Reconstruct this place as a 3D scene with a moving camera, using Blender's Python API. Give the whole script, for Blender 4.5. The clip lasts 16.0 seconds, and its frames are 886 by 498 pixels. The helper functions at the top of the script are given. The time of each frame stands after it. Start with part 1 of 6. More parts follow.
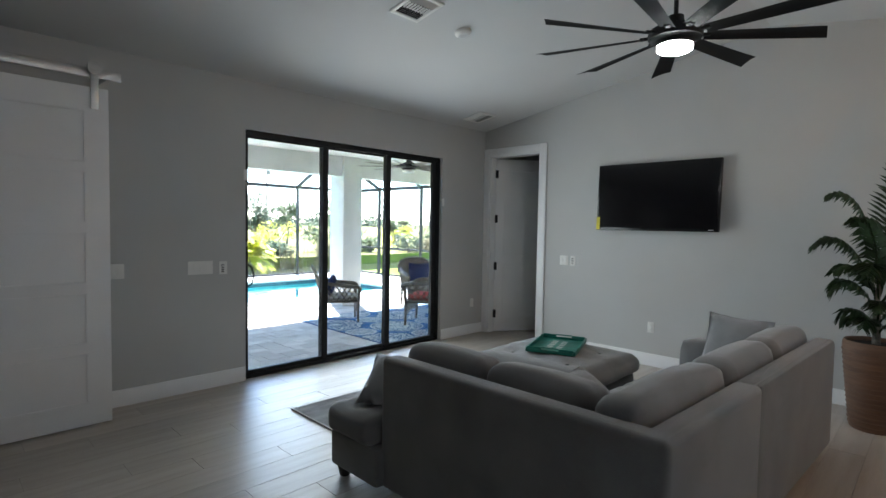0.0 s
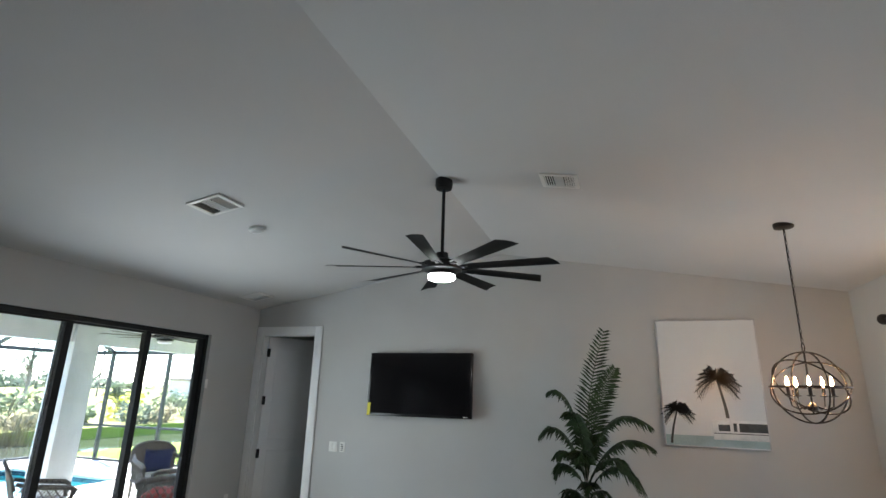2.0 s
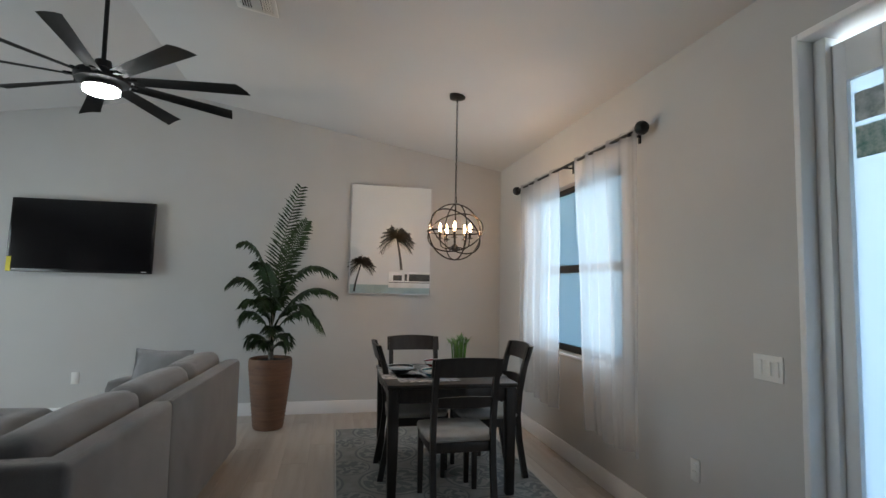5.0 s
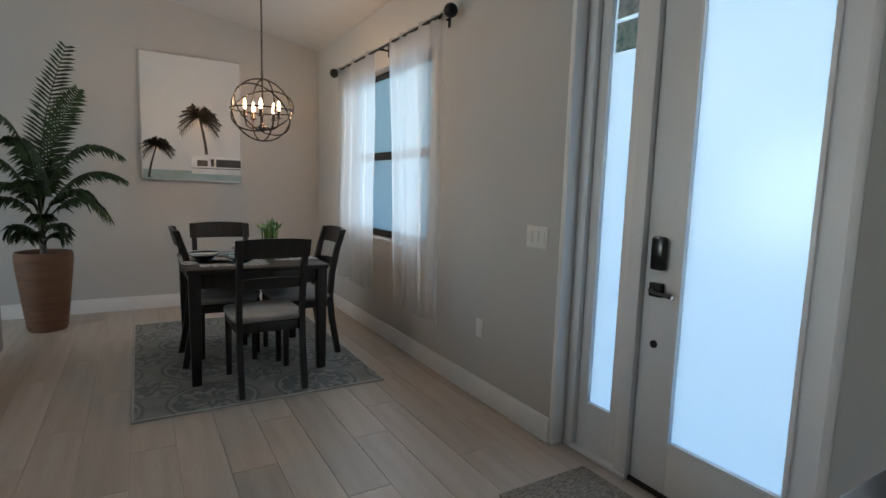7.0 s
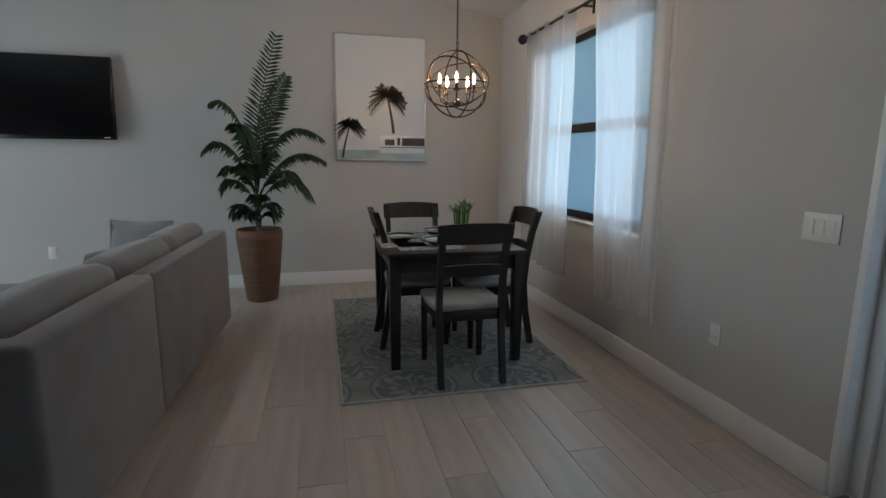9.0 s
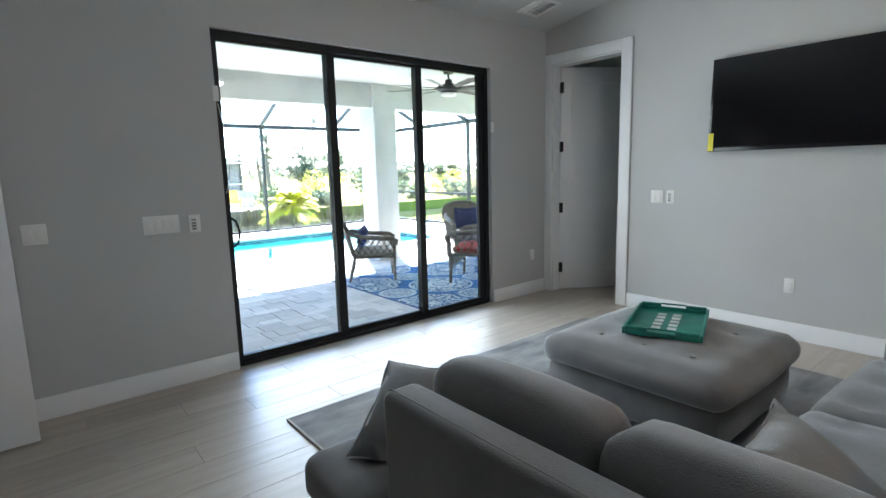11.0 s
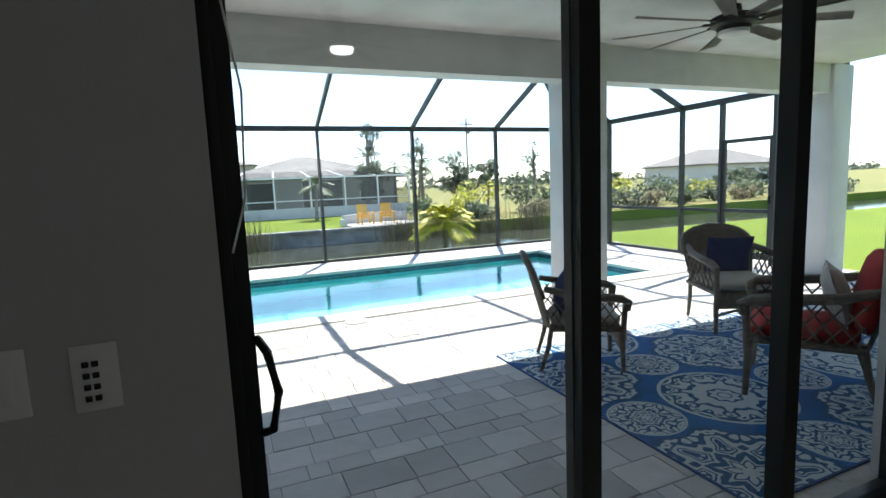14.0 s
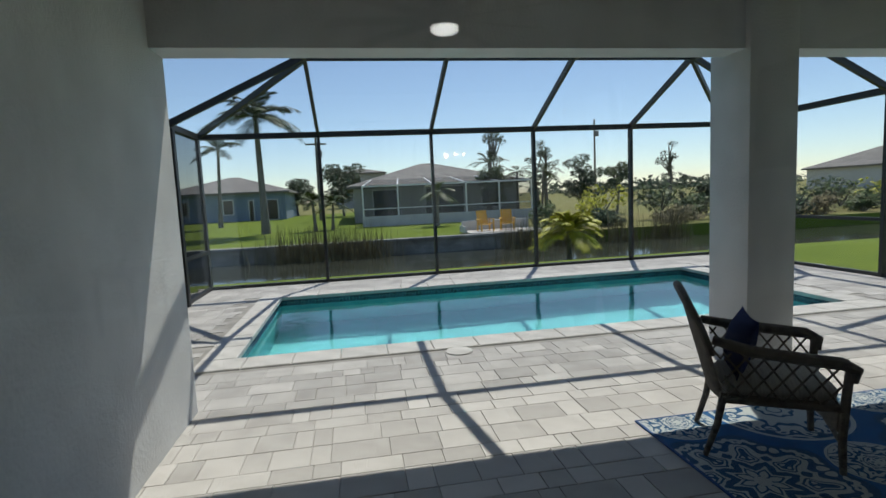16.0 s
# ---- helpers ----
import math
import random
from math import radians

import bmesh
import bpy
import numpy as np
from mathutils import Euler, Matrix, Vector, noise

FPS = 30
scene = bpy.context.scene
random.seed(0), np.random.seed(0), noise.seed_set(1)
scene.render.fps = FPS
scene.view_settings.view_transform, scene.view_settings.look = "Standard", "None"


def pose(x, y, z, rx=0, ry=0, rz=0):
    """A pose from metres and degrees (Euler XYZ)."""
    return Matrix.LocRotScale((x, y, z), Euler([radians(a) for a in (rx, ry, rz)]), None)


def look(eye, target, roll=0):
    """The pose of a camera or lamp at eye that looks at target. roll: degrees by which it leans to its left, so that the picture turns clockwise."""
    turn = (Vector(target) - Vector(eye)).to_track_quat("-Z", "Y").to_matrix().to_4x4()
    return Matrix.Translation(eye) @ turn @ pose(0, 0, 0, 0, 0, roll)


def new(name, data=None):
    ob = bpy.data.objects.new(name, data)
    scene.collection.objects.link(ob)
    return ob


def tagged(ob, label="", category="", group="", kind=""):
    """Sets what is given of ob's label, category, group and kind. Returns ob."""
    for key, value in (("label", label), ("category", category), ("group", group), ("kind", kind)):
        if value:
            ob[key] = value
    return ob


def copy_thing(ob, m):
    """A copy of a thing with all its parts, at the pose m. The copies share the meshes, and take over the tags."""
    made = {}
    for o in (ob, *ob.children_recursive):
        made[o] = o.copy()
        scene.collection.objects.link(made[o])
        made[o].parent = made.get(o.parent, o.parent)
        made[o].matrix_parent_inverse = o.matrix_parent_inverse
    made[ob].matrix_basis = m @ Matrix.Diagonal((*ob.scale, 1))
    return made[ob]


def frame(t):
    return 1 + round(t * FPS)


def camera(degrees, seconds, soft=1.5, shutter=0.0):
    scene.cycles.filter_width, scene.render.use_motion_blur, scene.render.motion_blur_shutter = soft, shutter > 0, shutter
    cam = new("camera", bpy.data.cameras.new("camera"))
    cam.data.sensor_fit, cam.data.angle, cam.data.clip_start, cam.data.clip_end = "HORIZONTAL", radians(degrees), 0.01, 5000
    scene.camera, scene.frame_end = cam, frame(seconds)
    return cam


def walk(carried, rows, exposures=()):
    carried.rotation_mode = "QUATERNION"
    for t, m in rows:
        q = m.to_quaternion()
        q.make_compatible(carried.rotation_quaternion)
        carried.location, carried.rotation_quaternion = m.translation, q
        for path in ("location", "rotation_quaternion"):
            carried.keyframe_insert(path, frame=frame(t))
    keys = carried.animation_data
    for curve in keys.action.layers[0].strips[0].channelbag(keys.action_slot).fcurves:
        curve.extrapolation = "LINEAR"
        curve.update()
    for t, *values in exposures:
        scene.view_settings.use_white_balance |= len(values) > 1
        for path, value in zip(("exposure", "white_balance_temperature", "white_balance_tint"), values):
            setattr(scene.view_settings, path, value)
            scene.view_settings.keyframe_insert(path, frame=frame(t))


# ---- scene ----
cam = camera(81.7, 16.0)
PATH = [
    (0, (1.171, 0.115, 1.489), (2.596, 1.516, 1.396), 1.0),
    (0.5, (1.008, 0.139, 1.572), (2.6, 1.349, 1.522), 1.3),
    (1, (0.894, 0.172, 1.679), (2.635, 1.15, 1.786), 1.4),
    (1.5, (0.827, 0.167, 1.736), (2.633, 0.954, 2.08), 1.4),
    (2, (0.816, 0.123, 1.742), (2.639, 0.742, 2.283), 1.5),
    (2.5, (0.843, 0.054, 1.69), (2.695, 0.486, 2.309), 1.4),
    (3, (0.848, -0.026, 1.623), (2.737, 0.17, 2.249), 1.6),
    (3.5, (0.873, -0.064, 1.57), (2.786, -0.088, 2.155), 1.7),
    (4, (0.893, -0.097, 1.495), (2.834, -0.252, 1.95), 1.8),
    (4.2, (0.893, -0.098, 1.481), (2.846, -0.301, 1.862), 1.8),
    (6.3, (0.839, -0.211, 1.298), (2.686, -0.96, 1.132), 1.9),
    (6.5, (0.832, -0.226, 1.297), (2.641, -1.059, 1.11), 1.9),
    (7, (0.804, -0.246, 1.3), (2.512, -1.262, 1.067), 1.8),
    (7.5, (0.803, -0.252, 1.314), (2.422, -1.393, 1.04), 1.7),
    (8, (0.883, -0.232, 1.315), (2.47, -1.41, 1.012), 1.6),
    (8.5, (1.07, -0.212, 1.308), (2.728, -1.279, 0.973), 1.2),
    (9, (1.235, -0.092, 1.325), (3.149, -0.554, 0.977), 0.5),
    (9.5, (1.47, 0.136, 1.344), (3.437, 0.21, 0.989), -0.1),
    (10, (1.742, 0.385, 1.346), (3.634, 0.933, 1.0), -0.7),
    (10.2, (1.847, 0.506, 1.372), (3.645, 1.314, 1.03), -1.1),
    (11.2, (2.225, 1.26, 1.385), (3.365, 2.875, 1.09), -1.4),
    (12.3, (2.527, 2.259, 1.418), (3.342, 4.068, 1.169), -1.4),
    (12.5, (2.609, 2.442, 1.394), (3.414, 4.256, 1.146), -1.9),
    (13, (2.804, 2.905, 1.398), (3.596, 4.724, 1.151), -2.2),
    (13.5, (2.995, 3.353, 1.398), (3.779, 5.176, 1.149), -2.4),
    (14, (3.287, 3.742, 1.372), (4.067, 5.567, 1.124), -2.4),
    (14.5, (3.453, 4.083, 1.381), (4.211, 5.916, 1.13), -2.4),
    (15, (3.57, 4.363, 1.411), (4.301, 6.208, 1.167), -2.5),
    (15.5, (3.663, 4.472, 1.421), (4.236, 6.375, 1.2), -2.7),
    (16, (3.65, 4.552, 1.379), (3.979, 6.514, 1.173), -2.7),
]
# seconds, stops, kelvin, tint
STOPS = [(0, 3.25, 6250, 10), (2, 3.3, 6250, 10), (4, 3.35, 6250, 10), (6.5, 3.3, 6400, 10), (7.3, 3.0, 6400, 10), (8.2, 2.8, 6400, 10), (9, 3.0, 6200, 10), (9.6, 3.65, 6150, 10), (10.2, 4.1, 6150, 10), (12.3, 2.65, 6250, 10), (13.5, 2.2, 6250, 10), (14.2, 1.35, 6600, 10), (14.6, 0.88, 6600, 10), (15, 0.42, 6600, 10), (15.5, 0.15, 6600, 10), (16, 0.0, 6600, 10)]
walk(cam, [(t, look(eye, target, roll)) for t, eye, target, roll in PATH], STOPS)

# ---- world, sun and exposure ----
world = bpy.data.worlds.new("world")
scene.world = world
world.use_nodes = True
wn = world.node_tree.nodes
sky = wn.new("ShaderNodeTexSky")
sky.sky_type, sky.sun_disc = "NISHITA", False
sky.sun_elevation, sky.sun_rotation = radians(60), radians(25)
sky.air_density, sky.dust_density, sky.ozone_density = 0.85, 0.25, 2.2
wn["Background"].inputs[1].default_value = 0.15
world.node_tree.links.new(sky.outputs[0], wn["Background"].inputs[0])
sun = new("sun", bpy.data.lights.new("sun", "SUN"))
sun.data.energy, sun.data.angle, sun.data.color = 4.5, radians(0.5), (1.0, 0.965, 0.91)
sun.matrix_world = look((0, 0, 20), (-0.26, -0.527, 19))


def daylight(name, at, towards, w, h, watts, colour, spread=180):
    """The sky's light coming in through an opening."""
    o = new(name, bpy.data.lights.new(name, "AREA"))
    o.data.shape, o.data.size, o.data.size_y, o.data.energy, o.data.color = "RECTANGLE", w, h, watts, colour
    o.data.spread = radians(spread)
    o.matrix_world = look(at, towards)


daylight("slider_daylight", (4.58, 4.77, 1.2), (4.58, 3.0, 1.25), 2.4, 2.2, 4.8, (0.89, 0.985, 0.99), 145)
daylight("window_daylight", (4.81, -2.06, 1.55), (4.81, 0, 1.55), 1.7, 1.3, 1.3, (0.85, 0.94, 1.0))
daylight("door_daylight", (1.84, -2.12, 1.27), (1.84, 0, 1.27), 0.48, 2.0, 0.7, (0.85, 0.94, 1.0))

# ---- materials ----
def mat(name, col, rough=0.6, metal=0.0, var=0.12, scale=6.0, bump=0.1, bscale=80.0, coord="Object", stretch=(1, 1, 1), rand=0.0, col2=None, spec=0.5, sheen=0.0):
    m = bpy.data.materials.new(name)
    m.use_nodes = True
    nt = m.node_tree
    N, L = nt.nodes, nt.links
    p = N["Principled BSDF"]
    p.inputs["Roughness"].default_value = rough
    p.inputs["Metallic"].default_value = metal
    p.inputs["Specular IOR Level"].default_value = spec
    p.inputs["Sheen Weight"].default_value = sheen
    tc, mp = N.new("ShaderNodeTexCoord"), N.new("ShaderNodeMapping")
    mp.inputs["Scale"].default_value = stretch
    L.new(tc.outputs[coord], mp.inputs[0])
    n1, n2 = N.new("ShaderNodeTexNoise"), N.new("ShaderNodeTexNoise")
    n1.inputs["Scale"].default_value, n1.inputs["Detail"].default_value = scale, 5
    n2.inputs["Scale"].default_value, n2.inputs["Detail"].default_value = bscale, 3
    L.new(mp.outputs[0], n1.inputs[0]), L.new(mp.outputs[0], n2.inputs[0])
    mix = N.new("ShaderNodeMix")
    mix.data_type = "RGBA"
    c2 = col2 or tuple(c * (1 - 2 * var) for c in col)
    c1 = col if col2 else tuple(min(1, c * (1 + var)) for c in col)
    mix.inputs[6].default_value, mix.inputs[7].default_value = (*c1, 1), (*c2, 1)
    ramp = N.new("ShaderNodeMapRange")
    ramp.inputs[1].default_value, ramp.inputs[2].default_value = 0.3, 0.7
    mad = N.new("ShaderNodeMath")
    mad.operation, mad.inputs[1].default_value = "MULTIPLY_ADD", 0.35
    L.new(n2.outputs[0], mad.inputs[0]), L.new(n1.outputs[0], mad.inputs[2])
    sub = N.new("ShaderNodeMath")
    sub.operation, sub.inputs[1].default_value = "SUBTRACT", 0.17
    L.new(mad.outputs[0], sub.inputs[0]), L.new(sub.outputs[0], ramp.inputs[0]), L.new(ramp.outputs[0], mix.inputs[0])
    out = mix.outputs[2]
    if rand:
        oi, hsv, mr = N.new("ShaderNodeObjectInfo"), N.new("ShaderNodeHueSaturation"), N.new("ShaderNodeMapRange")
        geo, add, fr = N.new("ShaderNodeNewGeometry"), N.new("ShaderNodeMath"), N.new("ShaderNodeMath")
        add.operation, fr.operation = "ADD", "FRACT"
        L.new(oi.outputs["Random"], add.inputs[0]), L.new(geo.outputs["Random Per Island"], add.inputs[1]), L.new(add.outputs[0], fr.inputs[0])
        mr.inputs[3].default_value, mr.inputs[4].default_value = 1 - rand, 1 + rand
        L.new(fr.outputs[0], mr.inputs[0]), L.new(mr.outputs[0], hsv.inputs["Value"]), L.new(out, hsv.inputs["Color"])
        out = hsv.outputs[0]
    L.new(out, p.inputs["Base Color"])
    if bump:
        b = N.new("ShaderNodeBump")
        b.inputs["Strength"].default_value, b.inputs["Distance"].default_value = bump, 0.01
        L.new(n2.outputs[0], b.inputs["Height"]), L.new(b.outputs[0], p.inputs["Normal"])
    return m


def glow(name, col, strength):
    m = bpy.data.materials.new(name)
    m.use_nodes = True
    p = m.node_tree.nodes["Principled BSDF"]
    p.inputs["Base Color"].default_value = (*col, 1)
    p.inputs["Emission Color"].default_value, p.inputs["Emission Strength"].default_value = (*col, 1), strength
    return m


def shader_mix(name, a, b, fac):
    """Two shader nodes mixed by a number; a and b: (node type, colour, roughness)."""
    m = bpy.data.materials.new(name)
    m.use_nodes = True
    nt = m.node_tree
    nt.nodes.remove(nt.nodes["Principled BSDF"])
    mx, made = nt.nodes.new("ShaderNodeMixShader"), []
    for kind, c, r in (a, b):
        n = nt.nodes.new(kind)
        n.inputs["Color"].default_value = (*c, 1)
        if "Roughness" in n.inputs:
            n.inputs["Roughness"].default_value = r
        made.append(n)
    nt.links.new(made[0].outputs[0], mx.inputs[1]), nt.links.new(made[1].outputs[0], mx.inputs[2])
    mx.inputs[0].default_value = fac
    nt.links.new(mx.outputs[0], nt.nodes["Material Output"].inputs[0])
    return m


WALL = mat("wall_paint", (0.49, 0.49, 0.48), 0.75, var=0.02, scale=1.5, bump=0.08, bscale=160, spec=0.3)
CEIL = mat("ceiling_paint", (0.58, 0.58, 0.575), 0.8, var=0.01, scale=1.2, bump=0.12, bscale=120, spec=0.25)
TRIM = mat("white_trim_paint", (0.78, 0.78, 0.78), 0.4, var=0.02, scale=3, bump=0.02)
PLANK = mat("wood_look_tile", (0.485, 0.44, 0.39), 0.33, var=0.2, scale=2.2, bump=0.12, bscale=26, stretch=(0.5, 7, 1), rand=0.1, col2=(0.385, 0.33, 0.28))
GROUT = mat("grout", (0.46, 0.42, 0.375), 0.9)
BLACKMETAL = mat("black_powder_coat", (0.010, 0.011, 0.012), 0.5, var=0.1, bump=0.03, spec=0.3)
BRONZE = mat("dark_bronze_metal", (0.022, 0.018, 0.015), 0.42, 0.6, var=0.2, bump=0.05)
CAGEMETAL = mat("bronze_aluminium", (0.016, 0.017, 0.018), 0.5, var=0.1, bump=0.02)
STEEL = mat("brushed_steel", (0.5, 0.5, 0.49), 0.35, 0.9, var=0.08, stretch=(1, 1, 30))
SOFA = mat("grey_microfibre", (0.155, 0.15, 0.148), 0.95, var=0.12, scale=3.5, bump=0.25, bscale=260, sheen=0.4, spec=0.2)
PILLOW = mat("grey_cotton", (0.19, 0.19, 0.195), 0.95, var=0.1, bump=0.35, bscale=300, sheen=0.3, spec=0.2)
BLACKWOOD = mat("black_stained_wood", (0.018, 0.016, 0.015), 0.4, var=0.2, scale=4, bump=0.1, bscale=40, stretch=(8, 8, 0.6))
SEATFAB = mat("light_grey_upholstery", (0.36, 0.35, 0.33), 0.95, var=0.08, bump=0.4, bscale=350, spec=0.2)
SCREENBLACK = mat("tv_glass", (0.004, 0.004, 0.005), 0.12, var=0.0, bump=0)
GLOSSBLACK = mat("gloss_black_plastic", (0.008, 0.008, 0.009), 0.2, var=0.0, bump=0)
PLASTIC = mat("white_plastic", (0.74, 0.73, 0.7), 0.35, var=0.02, bump=0)
STUCCO = mat("white_stucco", (0.57, 0.57, 0.56), 0.9, var=0.07, scale=2.5, bump=0.4, bscale=48, spec=0.2)
PAVER = mat("concrete_paver", (0.50, 0.475, 0.445), 0.85, var=0.16, scale=5, bump=0.3, bscale=90, rand=0.17, spec=0.25, col2=(0.40, 0.375, 0.35))
COPING = mat("coping_stone", (0.56, 0.53, 0.49), 0.85, var=0.1, bump=0.3, rand=0.08)
SAND = mat("joint_sand", (0.33, 0.31, 0.28), 0.95)
POOLWALL = mat("pool_plaster", (0.10, 0.46, 0.48), 0.7, var=0.08, scale=2, bump=0.1)
MOSAIC = mat("blue_mosaic_tile", (0.03, 0.08, 0.12), 0.2, var=0.3, scale=14, bump=0, rand=0.5)
GRASS = mat("lawn", (0.165, 0.215, 0.03), 0.95, var=0.3, scale=0.7, bump=0.6, bscale=14, col2=(0.11, 0.16, 0.022), spec=0.1)
FIELD = mat("dry_field", (0.27, 0.23, 0.10), 0.95, var=0.3, scale=0.2, bump=0.5, bscale=5, col2=(0.15, 0.17, 0.055), spec=0.1)
CONCRETE = mat("weathered_concrete", (0.30, 0.29, 0.27), 0.9, var=0.25, scale=1.6, bump=0.4, bscale=30)
LEAF = mat("leaf_green", (0.09, 0.125, 0.04), 0.55, var=0.3, scale=1.2, bump=0, rand=0.35, spec=0.3)
LEAFDARK = mat("leaf_dark_green", (0.062, 0.092, 0.042), 0.6, var=0.3, scale=1.5, bump=0, rand=0.35, spec=0.3)
LEAFYELLOW = mat("leaf_yellow_green", (0.55, 0.53, 0.04), 0.5, var=0.3, scale=2, bump=0, rand=0.3, spec=0.3)
PALMLEAF = mat("silk_palm_leaf", (0.026, 0.05, 0.018), 0.5, var=0.3, scale=6, bump=0, rand=0.3, spec=0.35)
REED = mat("dry_reed", (0.24, 0.20, 0.10), 0.9, var=0.3, scale=3, bump=0, rand=0.3)
BARK = mat("grey_bark", (0.22, 0.20, 0.17), 0.95, var=0.25, scale=4, bump=0.6, bscale=20, stretch=(1, 1, 3))
POT = mat("terracotta_pot", (0.17, 0.085, 0.045), 0.6, var=0.3, scale=3, bump=0.3, bscale=30, stretch=(1, 1, 8), col2=(0.10, 0.05, 0.03))
SOIL = mat("potting_soil", (0.03, 0.022, 0.016), 1.0)
WICKER = mat("brown_wicker", (0.14, 0.115, 0.09), 0.7, var=0.35, scale=30, bump=0.8, bscale=120)
BLUEFAB = mat("navy_cushion", (0.008, 0.02, 0.10), 0.95, var=0.1, bump=0.3, bscale=300, spec=0.2)
CREAMFAB = mat("cream_cushion", (0.42, 0.39, 0.35), 0.95, var=0.15, scale=14, bump=0.3, bscale=300, spec=0.2, stretch=(6, 0.3, 0.3))
REDFAB = mat("red_cushion", (0.36, 0.035, 0.03), 0.95, var=0.12, bump=0.3, bscale=300, spec=0.2)
TEAL = mat("teal_painted_wood", (0.012, 0.17, 0.13), 0.45, var=0.2, scale=10, bump=0.15)
BOWLDARK = mat("dark_glazed_ceramic", (0.015, 0.015, 0.017), 0.2, bump=0)
BOWLRED = mat("red_glazed_ceramic", (0.16, 0.012, 0.015), 0.2, bump=0)
WHITEDISH = mat("white_ceramic", (0.7, 0.7, 0.68), 0.2, bump=0)
MATFAB = mat("patterned_placemat", (0.50, 0.49, 0.47), 0.9, scale=45, col2=(0.09, 0.09, 0.10), bump=0.3)
JUTE = mat("woven_mat", (0.34, 0.31, 0.27), 0.95, scale=60, col2=(0.10, 0.09, 0.08), bump=0.8, bscale=90, stretch=(3, 0.6, 1))
SHINGLE = mat("roof_shingle", (0.21, 0.195, 0.18), 0.95, var=0.2, scale=1.5, bump=0.5, bscale=10)
BLUEWALL = mat("blue_grey_render", (0.21, 0.27, 0.35), 0.9, var=0.06, scale=0.7)
GREYWALL = mat("pale_render", (0.42, 0.41, 0.39), 0.9, var=0.06, scale=0.7)
DARKGLASS = mat("dark_window", (0.02, 0.025, 0.03), 0.1, bump=0)
YELLOWPAINT = mat("yellow_paint", (0.75, 0.42, 0.03), 0.5, bump=0)
CHROME = mat("lever_metal", (0.10, 0.10, 0.10), 0.3, 0.9, bump=0)
LAMP = glow("lamp_diffuser", (1.0, 1.0, 0.98), 8.0)
BULB = glow("candle_bulb", (1.0, 0.55, 0.25), 60.0)
GLASS = shader_mix("clear_glass", ("ShaderNodeBsdfTransparent", (0.96, 0.98, 0.97), 0), ("ShaderNodeBsdfGlossy", (1, 1, 1), 0.0), 0.04)
PANEFROST = shader_mix("obscured_window_glass", ("ShaderNodeBsdfTranslucent", (0.33, 0.39, 0.395), 0), ("ShaderNodeBsdfGlossy", (0.9, 0.95, 1), 0.25), 0.08)
FROST = shader_mix("frosted_glass", ("ShaderNodeBsdfTranslucent", (0.56, 0.60, 0.60), 0), ("ShaderNodeBsdfGlossy", (0.9, 0.95, 1), 0.25), 0.08)
SHEER = shader_mix("sheer_voile", ("ShaderNodeBsdfTranslucent", (0.80, 0.82, 0.84), 0), ("ShaderNodeBsdfTransparent", (1, 1, 1), 0), 0.58)
# insect screen too; its darkening when viewed at a slant is put into the mix
SIDEMESH = shader_mix("slant_darkened_screen", ("ShaderNodeBsdfTransparent", (1, 1, 1), 0), ("ShaderNodeBsdfDiffuse", (0.012, 0.012, 0.014), 0), 0.68)
MESH = shader_mix("insect_screen", ("ShaderNodeBsdfTransparent", (1, 1, 1), 0), ("ShaderNodeBsdfDiffuse", (0.03, 0.03, 0.03), 0), 0.16)
WATER = mat("pool_water", (0.85, 0.97, 1.0), 0.03, var=0, bump=0.45, bscale=5.0)
WATER.node_tree.nodes["Principled BSDF"].inputs["Transmission Weight"].default_value = 1.0
WATER.node_tree.nodes["Principled BSDF"].inputs["IOR"].default_value = 1.33
CANAL = mat("canal_water", (0.05, 0.055, 0.042), 0.08, var=0.15, scale=0.3, bump=0.35, bscale=2.2, stretch=(1, 2.2, 1))


